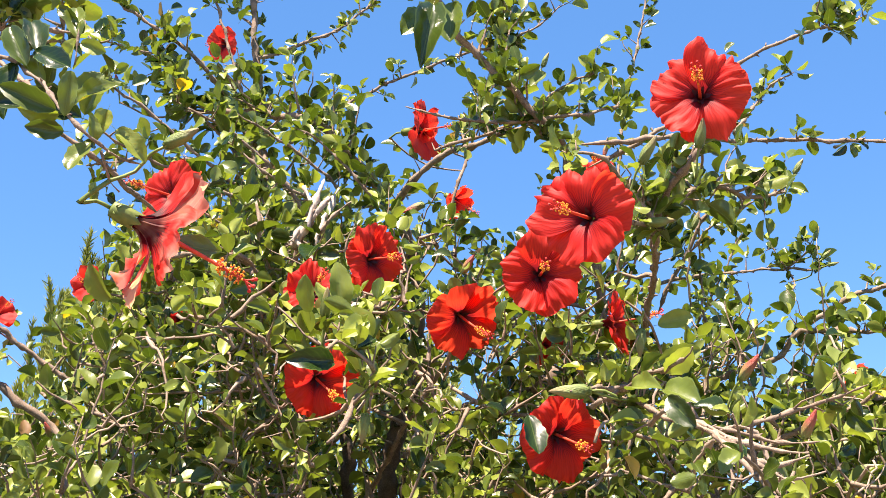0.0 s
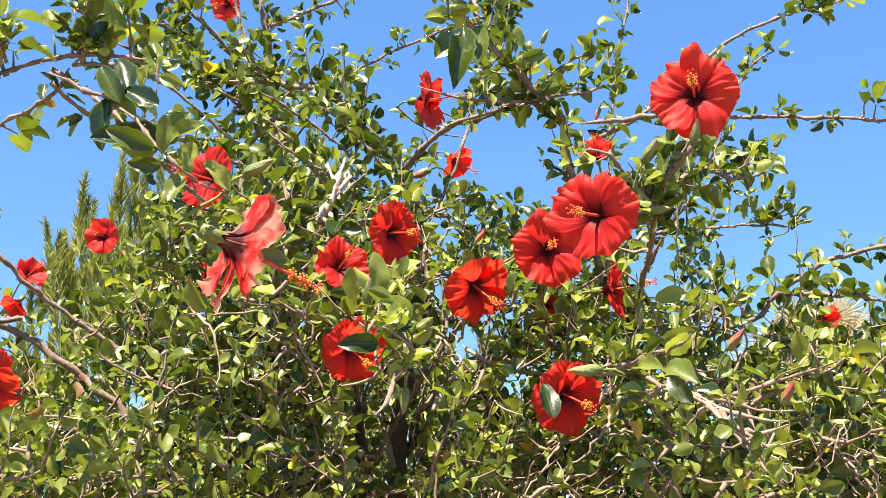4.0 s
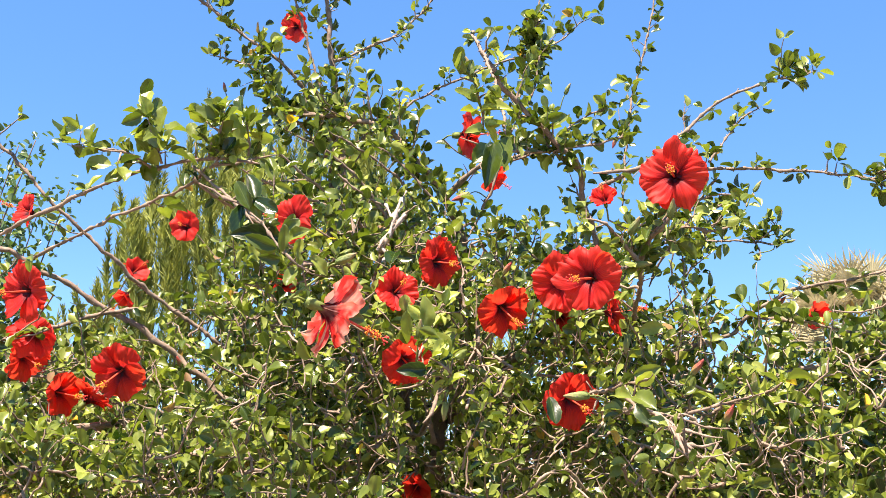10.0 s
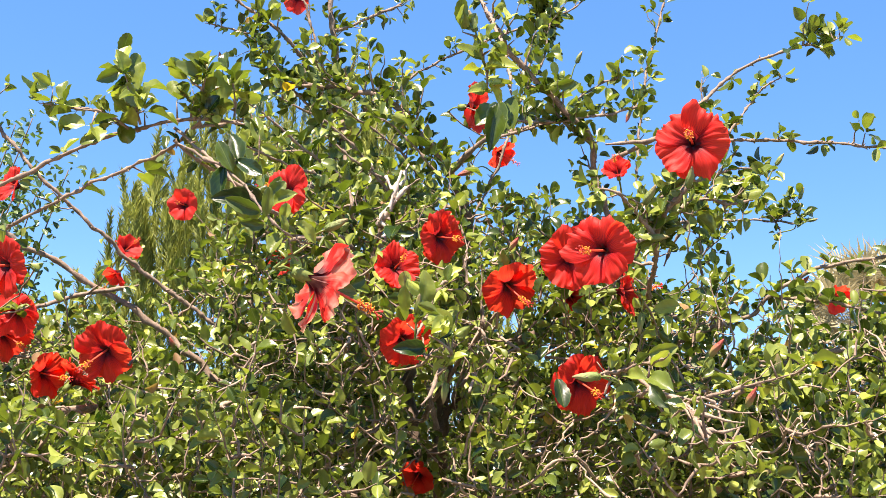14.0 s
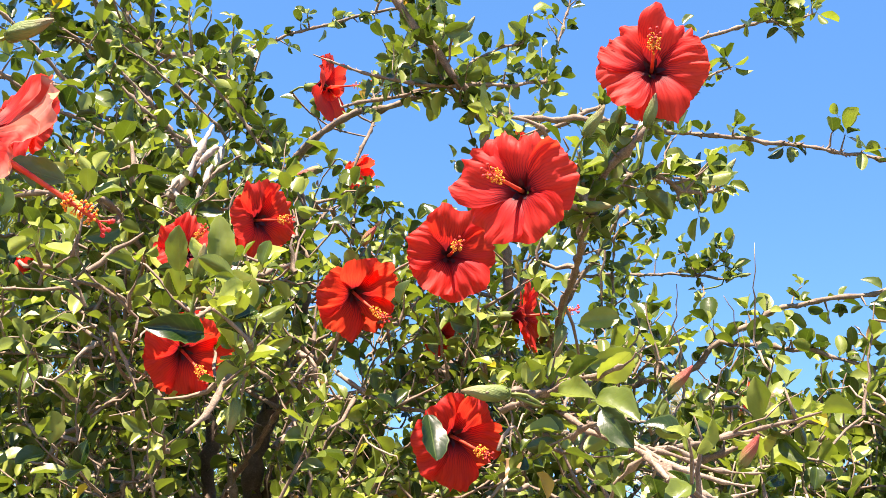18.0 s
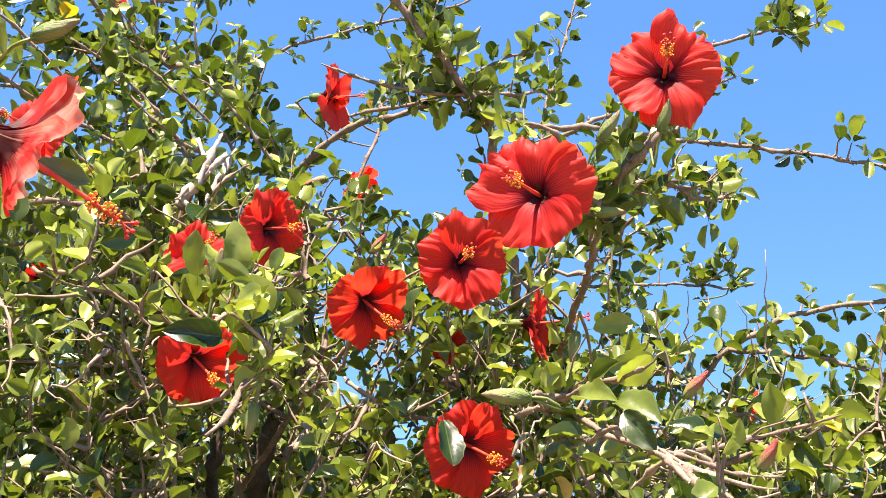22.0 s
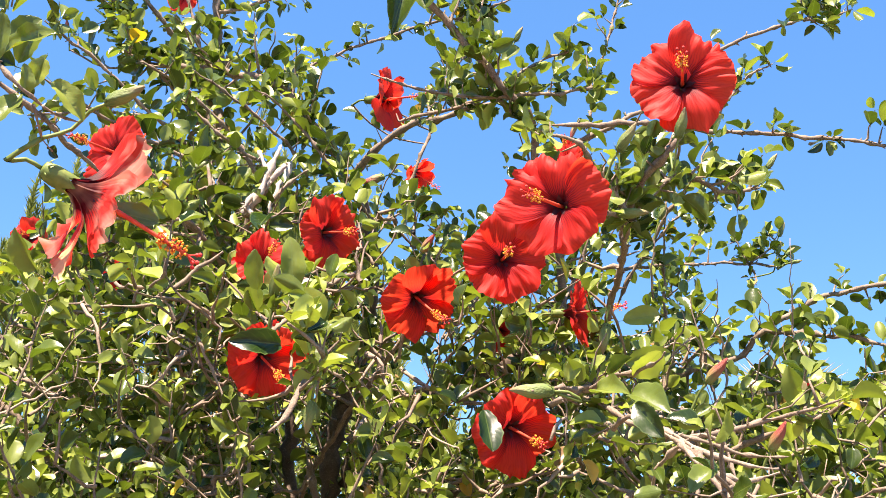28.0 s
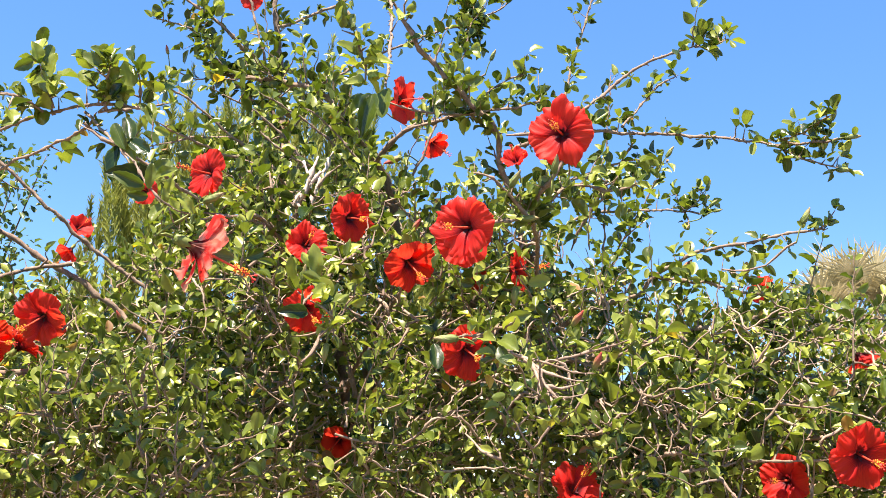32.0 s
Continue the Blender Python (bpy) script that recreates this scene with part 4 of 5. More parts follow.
branch([(-0.196, 1.59, 2.103), (-0.175, 1.58, 2.131), (-0.144, 1.57, 2.147)], 0.003, 0.002, tufts=0, shoots=0, reach=0.12, size=0.032, tip=0, age=0.2, dead=1)
branch([(-0.24, 1.5, 1.714), (-0.258, 1.48, 1.681), (-0.27, 1.47, 1.653), (-0.283, 1.47, 1.626), (-0.301, 1.48, 1.594)], 0.004, 0.005, tufts=0, shoots=0, reach=0.12, size=0.032, tip=0, age=0.2, dead=1)
# sunlit stretch of trunk, its brightness painted in with the pale wood colour
branch([(-0.129, 1.75, 1.759), (-0.119, 1.74, 1.715), (-0.111, 1.75, 1.666)], 0.006, 0.007, tufts=0, shoots=0, reach=0.12, size=0.032, tip=0, age=0.2, dead=1)
branch([(-0.449, 1.42, 1.701), (-0.488, 1.38, 1.669), (-0.514, 1.36, 1.637), (-0.531, 1.34, 1.595)], 0.0035, 0.0025, tufts=0, shoots=0, reach=0.12, size=0.032, tip=0, age=0.2, dead=1)
branch([(-0.261, 1.42, 2.086), (-0.257, 1.42, 2.052), (-0.246, 1.43, 2.013)], 0.003, 0.0035, tufts=0, shoots=1, reach=0.12, size=0.032, tip=0, age=0.2, dead=1)
branch([(0.208, 0.98, 1.695), (0.221, 0.97, 1.689), (0.238, 0.96, 1.68), (0.254, 0.94, 1.667), (0.273, 0.93, 1.66), (0.296, 0.92, 1.651), (0.32, 0.92, 1.651)], 0.0020, 0.0012, tufts=0, shoots=1, reach=0.05, size=0.032, tip=0, age=0.2, dead=1)
branch([(0.233, 0.97, 1.682), (0.242, 0.95, 1.669), (0.25, 0.92, 1.651), (0.258, 0.9, 1.639), (0.262, 0.88, 1.622), (0.269, 0.87, 1.61), (0.272, 0.86, 1.595)], 0.0023, 0.0017, tufts=0, shoots=1, reach=0.05, size=0.032, tip=0, age=0.2, dead=1)
branch([(0.256, 0.9, 1.641), (0.28, 0.9, 1.642), (0.303, 0.9, 1.645)], 0.0020, 0.0013, tufts=0, shoots=0, reach=0.12, size=0.032, tip=0, age=0.2, dead=1)
branch([(0.259, 0.89, 1.63), (0.281, 0.88, 1.622), (0.306, 0.88, 1.626)], 0.0022, 0.0014, tufts=0, shoots=0, reach=0.12, size=0.032, tip=0, age=0.2, dead=1)
branch([(0.251, 0.93, 1.655), (0.244, 0.93, 1.638), (0.24, 0.93, 1.615)], 0.0022, 0.0016, tufts=0, shoots=0, reach=0.12, size=0.032, tip=0, age=0.2, dead=1)
branch([(-0.464, 1.6, 1.724), (-0.5, 1.5, 1.692), (-0.532, 1.45, 1.662), (-0.54, 1.4, 1.627)], 0.004, 0.003, tufts=0, shoots=1, reach=0.12, size=0.032, tip=0, age=0.2, dead=1)
branch([(-0.26, 1.6, 1.705), (-0.266, 1.55, 1.674), (-0.279, 1.55, 1.653)], 0.0045, 0.0035, tufts=0, shoots=0, reach=0.12, size=0.032, tip=0, age=0.2, dead=1)
branch([(-0.282, 1.3, 1.546), (-0.298, 1.25, 1.52), (-0.321, 1.2, 1.477)], 0.0045, 0.004, tufts=0, shoots=0, reach=0.12, size=0.032, tip=0, age=0.2, dead=1)
branch([(-0.057, 1.45, 1.857), (-0.018, 1.4, 1.828), (-0.007, 1.42, 1.798)], 0.003, 0.0025, tufts=0, shoots=0, reach=0.12, size=0.032, tip=0, age=0.2, dead=1)
branch([(0.004, 1.45, 1.834), (0.042, 1.42, 1.803), (0.069, 1.42, 1.787)], 0.003, 0.0025, tufts=0, shoots=0, reach=0.12, size=0.032, tip=0, age=0.2, dead=1)
branch([(-0.086, 1.9, 1.975), (-0.169, 1.7, 1.944), (-0.216, 1.5, 1.942), (-0.266, 1.35, 1.976), (-0.314, 1.3, 1.966), (-0.364, 1.3, 1.959)], 0.005, 0.0029, tufts=3, shoots=8, reach=0.12, size=0.029, tip=5, age=0.2)
branch([(-0.146, 1.9, 1.692), (-0.099, 1.7, 1.743), (-0.012, 1.5, 1.852), (0.053, 1.4, 1.883)], 0.0043, 0.0029, tufts=2, shoots=5, reach=0.12, size=0.027, tip=5, age=0.2)
branch([(-0.178, 2.0, 1.616), (-0.067, 1.9, 1.653), (0.066, 1.9, 1.719), (0.189, 1.8, 1.689), (0.287, 1.7, 1.637)], 0.012, 0.006, tufts=0, shoots=8, reach=0.14, size=0.027, tip=5, age=0.2)
branch([(-0.395, 0.76, 1.962), (-0.36, 0.75, 1.938), (-0.335, 0.745, 1.926), (-0.308, 0.73, 1.899), (-0.272, 0.7, 1.858), (-0.258, 0.7, 1.843), (-0.249, 0.71, 1.836), (-0.238, 0.72, 1.831), (-0.224, 0.73, 1.831)], 0.0017, 0.001, tufts=0, shoots=0, reach=0.04, size=0.026, tip=0, age=0.3)
branch([(-0.248, 0.71, 1.835), (-0.248, 0.72, 1.824), (-0.249, 0.73, 1.818), (-0.244, 0.74, 1.812)], 0.0008, 0.0008, tufts=0, shoots=0, reach=0.12, size=0.032, tip=0, age=0.2)
branch([(-0.335, 0.745, 1.926), (-0.327, 0.745, 1.933), (-0.312, 0.74, 1.934)], 0.0012, 0.0008, tufts=0, shoots=0, reach=0.12, size=0.032, tip=0, age=0.2)
branch([(-0.301, 0.78, 1.943), (-0.303, 0.78, 1.969), (-0.303, 0.78, 1.987)], 0.0013, 0.0009, tufts=0, shoots=0, reach=0.12, size=0.032, tip=0, age=0.2)
branch([(0.27, 1.45, 1.863), (0.262, 1.3, 1.913), (0.246, 1.15, 1.947), (0.255, 1.1, 1.981), (0.279, 1.07, 2.007), (0.3, 1.1, 2.065)], 0.004, 0.003, tufts=10, shoots=9, reach=0.07, size=0.029, tip=4, age=0.25)
branch([(0.246, 1.15, 1.947), (0.193, 1.05, 1.913), (0.158, 1.0, 1.895)], 0.003, 0.002, tufts=5, shoots=2, reach=0.05, size=0.029, tip=0, age=0.25)
branch([(0.24, 1.12, 1.935), (0.195, 1.08, 1.973), (0.167, 1.05, 1.986), (0.137, 1.05, 1.992)], 0.003, 0.002, tufts=8, shoots=4, reach=0.05, size=0.031, tip=4, age=0.25)
branch([(0.251, 1.15, 1.961), (0.319, 1.2, 2.018), (0.388, 1.25, 2.024), (0.448, 1.3, 2.053)], 0.003, 0.002, tufts=8, shoots=6, reach=0.06, size=0.029, tip=5, age=0.2)
# the leafy side of the crown before the conifer
branch([(-0.403, 0.84, 2.008), (-0.359, 0.9, 2.037), (-0.34, 0.935, 2.052)], 0.0018, 0.0014, tufts=3, shoots=1, reach=0.04, size=0.028, tip=4, age=0.25)
branch([(-0.363, 0.9, 2.037), (-0.363, 0.88, 2.07), (-0.368, 0.87, 2.094)], 0.0016, 0.0011, tufts=2, shoots=0, size=0.034, tip=4, age=0.4)
branch([(-0.395, 0.85, 2.014), (-0.391, 0.83, 2.047), (-0.389, 0.82, 2.062)], 0.0018, 0.0012, tufts=2, shoots=0, size=0.032, tip=3, age=0.3)
branch([(-0.43, 0.86, 1.998), (-0.409, 0.9, 1.981), (-0.378, 0.97, 1.973), (-0.351, 1.0, 1.957), (-0.32, 1.12, 1.95)], 0.0022, 0.0026, tufts=4, shoots=2, reach=0.05, size=0.031, tip=0, age=0.25)
branch([(-0.487, 0.85, 2.008), (-0.511, 0.83, 2.018), (-0.545, 0.82, 2.024), (-0.574, 0.81, 2.029)], 0.0018, 0.0011, tufts=3, shoots=0, size=0.031, tip=4, age=0.45)
branch([(-0.473, 0.85, 2.012), (-0.483, 0.83, 2.045), (-0.49, 0.82, 2.076)], 0.0018, 0.0011, tufts=2, shoots=0, size=0.034, tip=5, age=0.5)
branch([(-0.23, 1.55, 2.06), (-0.273, 1.5, 2.113), (-0.355, 1.45, 2.169), (-0.423, 1.4, 2.218), (-0.468, 1.36, 2.235), (-0.485, 1.34, 2.244)], 0.0036, 0.0015, tufts=6, shoots=1, reach=0.06, size=0.028, tip=5, age=0.2)
branch([(-0.2, 1.65, 2.12), (-0.241, 1.6, 2.177), (-0.318, 1.55, 2.248), (-0.378, 1.5, 2.27), (-0.42, 1.48, 2.286)], 0.0034, 0.0014, tufts=6, shoots=1, reach=0.06, size=0.028, tip=5, age=0.2)
branch([(-0.16, 1.74, 2.21), (-0.205, 1.7, 2.256), (-0.273, 1.65, 2.295), (-0.338, 1.6, 2.319)], 0.003, 0.0014, tufts=5, shoots=1, reach=0.06, size=0.028, tip=5, age=0.15)
branch([(-0.273, 1.5, 2.113), (-0.359, 1.42, 2.122), (-0.429, 1.35, 2.137), (-0.47, 1.3, 2.146)], 0.0026, 0.0014, tufts=4, shoots=1, reach=0.06, size=0.028, tip=5, age=0.2)
branch([(-0.355, 1.45, 2.165), (-0.409, 1.4, 2.148), (-0.461, 1.36, 2.124), (-0.486, 1.34, 2.107)], 0.0022, 0.0012, tufts=4, shoots=1, reach=0.05, size=0.028, tip=5, age=0.2)
branch([(-0.081, 1.62, 2.144), (-0.151, 1.6, 2.214), (-0.197, 1.58, 2.26), (-0.241, 1.56, 2.276)], 0.003, 0.0014, tufts=4, shoots=1, reach=0.05, size=0.028, tip=5, age=0.2)
branch([(-0.187, 1.5, 2.115), (-0.24, 1.48, 2.142), (-0.282, 1.46, 2.168), (-0.319, 1.45, 2.198)], 0.0028, 0.0014, tufts=4, shoots=1, reach=0.06, size=0.028, tip=5, age=0.2)
# single leaves close by
blade_at((-0.281, 0.7, 1.862), (-0.316, 0.68, 1.872), (0.1, -0.96, -0.25), 0.42, -0.5)
blade_at((-0.282, 0.71, 1.864), (-0.309, 0.7, 1.862), (0.0, -0.75, -0.67), 0.5, 0.25)
blade_at((-0.274, 0.7, 1.857), (-0.27, 0.69, 1.889), (0.29, -0.93, -0.24), 0.4, 0.3)
blade_at((-0.272, 0.71, 1.871), (-0.244, 0.7, 1.888), (-0.3, -0.93, 0.2), 0.5, 0.75)
blade_at((-0.276, 0.72, 1.882), (-0.257, 0.72, 1.904), (0.0, -1.0, -0.06), 0.6, 0.2)
blade_at((-0.277, 0.71, 1.85), (-0.302, 0.7, 1.849), (0.0, -0.9, -0.43), 0.55, 0.1)
blade_at((-0.257, 0.71, 1.841), (-0.267, 0.7, 1.815), (-0.29, -0.86, -0.42), 0.55, 0.45)
blade_at((-0.254, 0.71, 1.841), (-0.253, 0.7, 1.858), (0.6, -0.75, -0.27), 0.5, 0.75)
blade_at((-0.324, 0.74, 1.921), (-0.344, 0.74, 1.959), (0.2, -0.95, -0.24), 0.45, 0.35)
blade_at((-0.317, 0.74, 1.93), (-0.331, 0.75, 1.976), (0.45, -0.84, -0.31), 0.4, -0.5)
blade_at((-0.32, 0.74, 1.934), (-0.287, 0.73, 1.915), (0.1, -0.99, 0.07), 0.5, 0.15)
blade_at((-0.325, 0.75, 1.935), (-0.313, 0.74, 1.911), (0.0, -0.97, -0.25), 0.5, 0.3)
blade_at((-0.337, 0.75, 1.93), (-0.339, 0.74, 1.878), (-0.2, -0.92, -0.34), 0.4, -0.3)
blade_at((-0.257, 0.74, 1.883), (-0.263, 0.74, 1.861), (0.28, -0.95, -0.14), 0.6, 0.6)
blade_at((-0.304, 0.78, 1.985), (-0.323, 0.78, 2.0), (-0.28, -0.95, -0.14), 0.45, 0.25)
blade_at((-0.303, 0.78, 1.969), (-0.31, 0.78, 2.006), (0.2, -0.95, -0.24), 0.45, 0.4)
blade_at((-0.3, 0.78, 1.965), (-0.279, 0.78, 1.957), (0.0, -0.97, -0.25), 0.6, 0.25)
blade_at((-0.009, 0.86, 2.053), (-0.018, 0.84, 1.988), (0.1, -0.98, -0.15), 0.42, 0.45)
blade_at((0.009, 0.88, 2.069), (0.006, 0.87, 2.021), (-0.19, -0.97, -0.15), 0.5, 0.5)
blade_at((-0.102, 0.98, 1.745), (-0.136, 0.95, 1.741), (0.0, -1.0, -0.06), 0.5, -0.5)
# age below zero: shade from the leaves around is put into its colour
blade_at((0.188, 0.89, 1.692), (0.209, 0.87, 1.658), (0.18, -0.73, -0.66), 0.55, -0.5)
blade_at((0.192, 0.92, 1.705), (0.218, 0.88, 1.689), (0.0, -0.94, 0.35), 0.7, 0.35)
blade_at((0.197, 0.93, 1.722), (0.218, 0.9, 1.743), (0.31, -0.94, -0.12), 0.7, 0.75)
blade_at((0.197, 0.96, 1.74), (0.245, 0.95, 1.752), (0.0, -0.99, -0.15), 0.5, 0.1)
blade_at((0.181, 0.95, 1.725), (0.188, 0.9, 1.736), (-0.57, -0.8, 0.19), 0.4, 0.6)
blade_at((0.166, 0.93, 1.707), (0.181, 0.88, 1.705), (0.0, -0.98, 0.21), 0.5, 0.7)
blade_at((0.088, 1.1, 1.718), (0.096, 1.08, 1.676), (0.23, -0.73, -0.65), 0.5, -0.5)
blade_at((-0.284, 0.76, 1.886), (-0.335, 0.72, 1.888), (0.06, -0.99, 0.12), 0.42, -0.5)
blade_at((-0.282, 0.76, 1.889), (-0.269, 0.75, 1.918), (0.25, -0.97, -0.02), 0.5, 0.6)
blade_at((-0.39, 0.8, 2.055), (-0.426, 0.78, 2.076), (0.04, -0.8, 0.6), 0.5, 0.1)
blade_at((-0.384, 0.8, 2.057), (-0.358, 0.79, 2.076), (-0.17, -0.7, 0.7), 0.7, 0.6)
blade_at((-0.102, 1.05, 1.817), (-0.106, 1.03, 1.86), (0.2, -0.95, -0.24), 0.5, 0.2)
blade_at((-0.129, 1.0, 1.799), (-0.133, 0.98, 1.83), (-0.2, -0.95, -0.24), 0.5, 0.3)
blade_at((-0.239, 0.74, 1.731), (-0.252, 0.72, 1.749), (-0.37, -0.92, -0.14), 0.55, 0.6)
blade_at((-0.178, 0.8, 1.789), (-0.208, 0.78, 1.789), (0.0, -0.98, 0.21), 0.5, 0.4)
blade_at((-0.242, 0.72, 1.856), (-0.218, 0.72, 1.835), (0.21, -0.91, 0.34), 0.5, 0.3)
blade_at((-0.015, 0.88, 2.056), (-0.037, 0.86, 2.025), (0.06, -1.0, -0.02), 0.6, 0.4)
blade_at((-0.027, 0.88, 2.106), (0.015, 0.86, 2.11), (0.04, -0.8, 0.6), 0.45, 0.6)
blade_at((-0.029, 0.87, 2.116), (-0.065, 0.86, 2.133), (0.05, -0.88, 0.47), 0.5, 0.6)
blade_at((-0.02, 0.88, 2.075), (-0.043, 0.85, 2.072), (0.05, -0.94, 0.34), 0.5, 0.3)
# flowers
bloom((0.287, 1.072, 2.07), (-0.25, -0.95, -0.17), 0.058, 1.05, label="large open red hibiscus flower with dark throat")
bloom((0.14, 0.958, 1.88), (-0.5, -0.84, -0.21), 0.0525, 1.02, label="largest red hibiscus flower, glowing orange along its top petals")
bloom((0.124, 1.31, 1.941), (0.02, -0.97, -0.24), 0.057, 1.05)
bloom((-0.103, 1.405, 1.996), (0.64, -0.73, -0.2), 0.052, 1.05)
bloom((0.021, 1.37, 1.906), (0.4, -0.7, -0.59), 0.055, 1.03)
bloom((-0.226, 0.761, 1.796), (0.8, 0.52, -0.29), 0.062, 1.05, label="red hibiscus flower turned away, pink sheen painted on its petals")
bloom((-0.351, 1.307, 2.048), (-0.57, -0.82, -0.07), 0.052, 1.0)
bloom((-0.54, 2.347, 2.896), (-0.4, -0.82, -0.42), 0.05, 0.95)
bloom((-0.05, 1.76, 2.368), (0.88, -0.46, -0.11), 0.062, 0.95)
bloom((0.136, 1.3, 1.735), (0.39, -0.84, -0.36), 0.056, 1.0)
bloom((-0.152, 1.261, 1.795), (0.45, -0.74, -0.5), 0.049, 1.0, room=0.8)
bloom((-0.174, 1.35, 1.925), (0.35, -0.92, 0.16), 0.045, 0.85, room=0.55)
bloom((0.019, 2.1, 2.377), (0.68, -0.38, -0.62), 0.048, 0.8)
bloom((0.22, 1.39, 1.9), (0.91, -0.41, -0.01), 0.05, 0.9, room=0.6)
bloom((0.152, 1.6, 1.927), (0.29, -0.66, -0.7), 0.034, 0.7, room=0.4)
bloom((-0.889, 2.6, 2.348), (-0.16, -0.98, -0.1), 0.052, 0.95)
bloom((-0.445, 1.75, 2.014), (0.24, -0.95, -0.22), 0.036, 0.7, room=0.5)
bloom((-0.684, 1.42, 1.784), (-0.17, -0.87, -0.47), 0.058, 1.05)
bloom((-0.823, 1.3, 1.91), (-0.47, -0.86, -0.18), 0.058, 1.05)
bloom((-0.88, 1.62, 1.758), (0.89, -0.4, -0.22), 0.052, 0.9)
bloom((-0.818, 1.63, 1.741), (0.63, 0.28, 0.73), 0.052, 0.9)
bloom((-0.844, 1.95, 2.073), (0.7, -0.59, 0.41), 0.04, 0.7)
bloom((-0.854, 1.95, 2.023), (-0.39, -0.43, -0.82), 0.036, 0.6)
bloom((-0.852, 1.42, 1.85), (-0.69, 0.68, -0.25), 0.05, 0.9)
bloom((-0.911, 1.5, 1.819), (0.83, -0.42, -0.37), 0.052, 0.95)
bloom((-1.031, 1.5, 1.793), (-0.39, -0.87, -0.3), 0.05, 0.95)
bloom((-1.042, 1.5, 2.127), (0.74, -0.6, 0.3), 0.05, 0.9)
bloom((-1.034, 1.45, 2.032), (-0.71, -0.6, -0.38), 0.05, 0.9)
bloom((-1.001, 1.7, 2.157), (-0.64, -0.76, 0.11), 0.045, 0.8)
bloom((-0.14, 1.8, 1.583), (-0.28, -0.81, -0.52), 0.045, 0.8)
bloom((-0.912, 1.3, 1.548), (0.43, -0.84, 0.34), 0.05, 0.9)
bloom((1.004, 2.617, 2.112), (0.41, -0.75, -0.52), 0.052, 0.8, room=0.55)
bloom((0.795, 1.2, 1.573), (0.13, -0.95, -0.3), 0.057, 1.05, label="wide open red hibiscus flower low on the bush")
bloom((0.708, 1.3, 1.526), (-0.61, -0.79, -0.06), 0.05, 0.9)
bloom((0.33, 1.25, 1.491), (0.23, -0.81, 0.54), 0.05, 0.9)
bloom((0.942, 1.6, 1.788), (0.55, -0.2, -0.81), 0.045, 0.6)
bloom((0.224, 1.421, 2.122), (-0.27, -0.81, 0.51), 0.032, 0.6)
bloom((-0.035, 1.75, 2.361), (0.48, -0.44, -0.76), 0.02, 0.5)

# ---- the leafy mass between the limbs ----
# height of the crown along x at y 1.7, read from the camera's outlines
CROWN = ((-1.9, 1.95), (-1.4, 1.98), (-1.18, 1.92), (-0.91, 1.88), (-0.75, 1.92), (-0.6, 2.02), (-0.47, 2.2), (-0.32, 2.24), (-0.2, 2.2), (-0.07, 2.2),
         (0.05, 2.15), (0.18, 2.12), (0.30, 2.13), (0.43, 2.0), (0.54, 1.88), (0.66, 1.92), (0.81, 1.94), (1.03, 1.94), (1.6, 1.85))
cx, cz = [c[0] for c in CROWN], [c[1] for c in CROWN]
net = np.array(nodes)
used = np.zeros(len(net))


VIEW_SIDE = np.array((0.0, -0.3, 1.52))          # camera's side: leaves between the flowers and here are cleared
SUNWARD = np.array((math.sin(a) * math.cos(e), math.cos(a) * math.cos(e), math.sin(e)))
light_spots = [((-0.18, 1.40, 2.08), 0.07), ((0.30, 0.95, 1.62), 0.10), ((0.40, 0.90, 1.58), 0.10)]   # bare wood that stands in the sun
view_gaps = [((-0.169, 1.385, 2.097), 0.03), ((-0.181, 1.385, 2.059), 0.03), ((-0.196, 1.385, 2.021), 0.026), ((-0.096, 1.980, 1.754), 0.027), ((-0.094, 1.970, 1.803), 0.027), ((-0.086, 1.950, 1.841), 0.027), ((-0.178, 2.080, 1.757), 0.027), ((-0.184, 2.080, 1.810), 0.027), ((-0.153, 2.080, 1.694), 0.027), ((-0.095, 1.980, 1.705), 0.027)]   # leaves cleared so the camera sees the trunk and white wood
# stands for the camera when it is further back
FAR_VIEW = np.array((-0.02, -0.52, 1.57))
limb_gaps = [(-0.93, 1.84, 2.15), (-0.88, 1.87, 2.10), (-0.85, 1.90, 2.07), (-0.81, 1.93, 2.04), (-0.76, 1.95, 2.00), (-0.72, 1.98, 1.97), (-0.67, 2.00, 1.93), (-0.99, 1.90, 2.04), (-0.93, 1.92, 2.01), (-0.88, 1.95, 1.98), (-0.83, 1.96, 1.95), (-0.79, 1.97, 1.92), (-0.73, 1.98, 1.87), (-0.68, 2.00, 1.83), (-0.62, 2.00, 1.80)]   # leaves cleared so the camera sees these limbs, and sunward of them
sky_gaps = [((0.034, 1.7, 1.88), 0.035), ((0.104, 1.7, 1.80), 0.026), ((0.36, 1.7, 2.0), 0.05)]   # leaves cleared along these lines so the camera sees sky


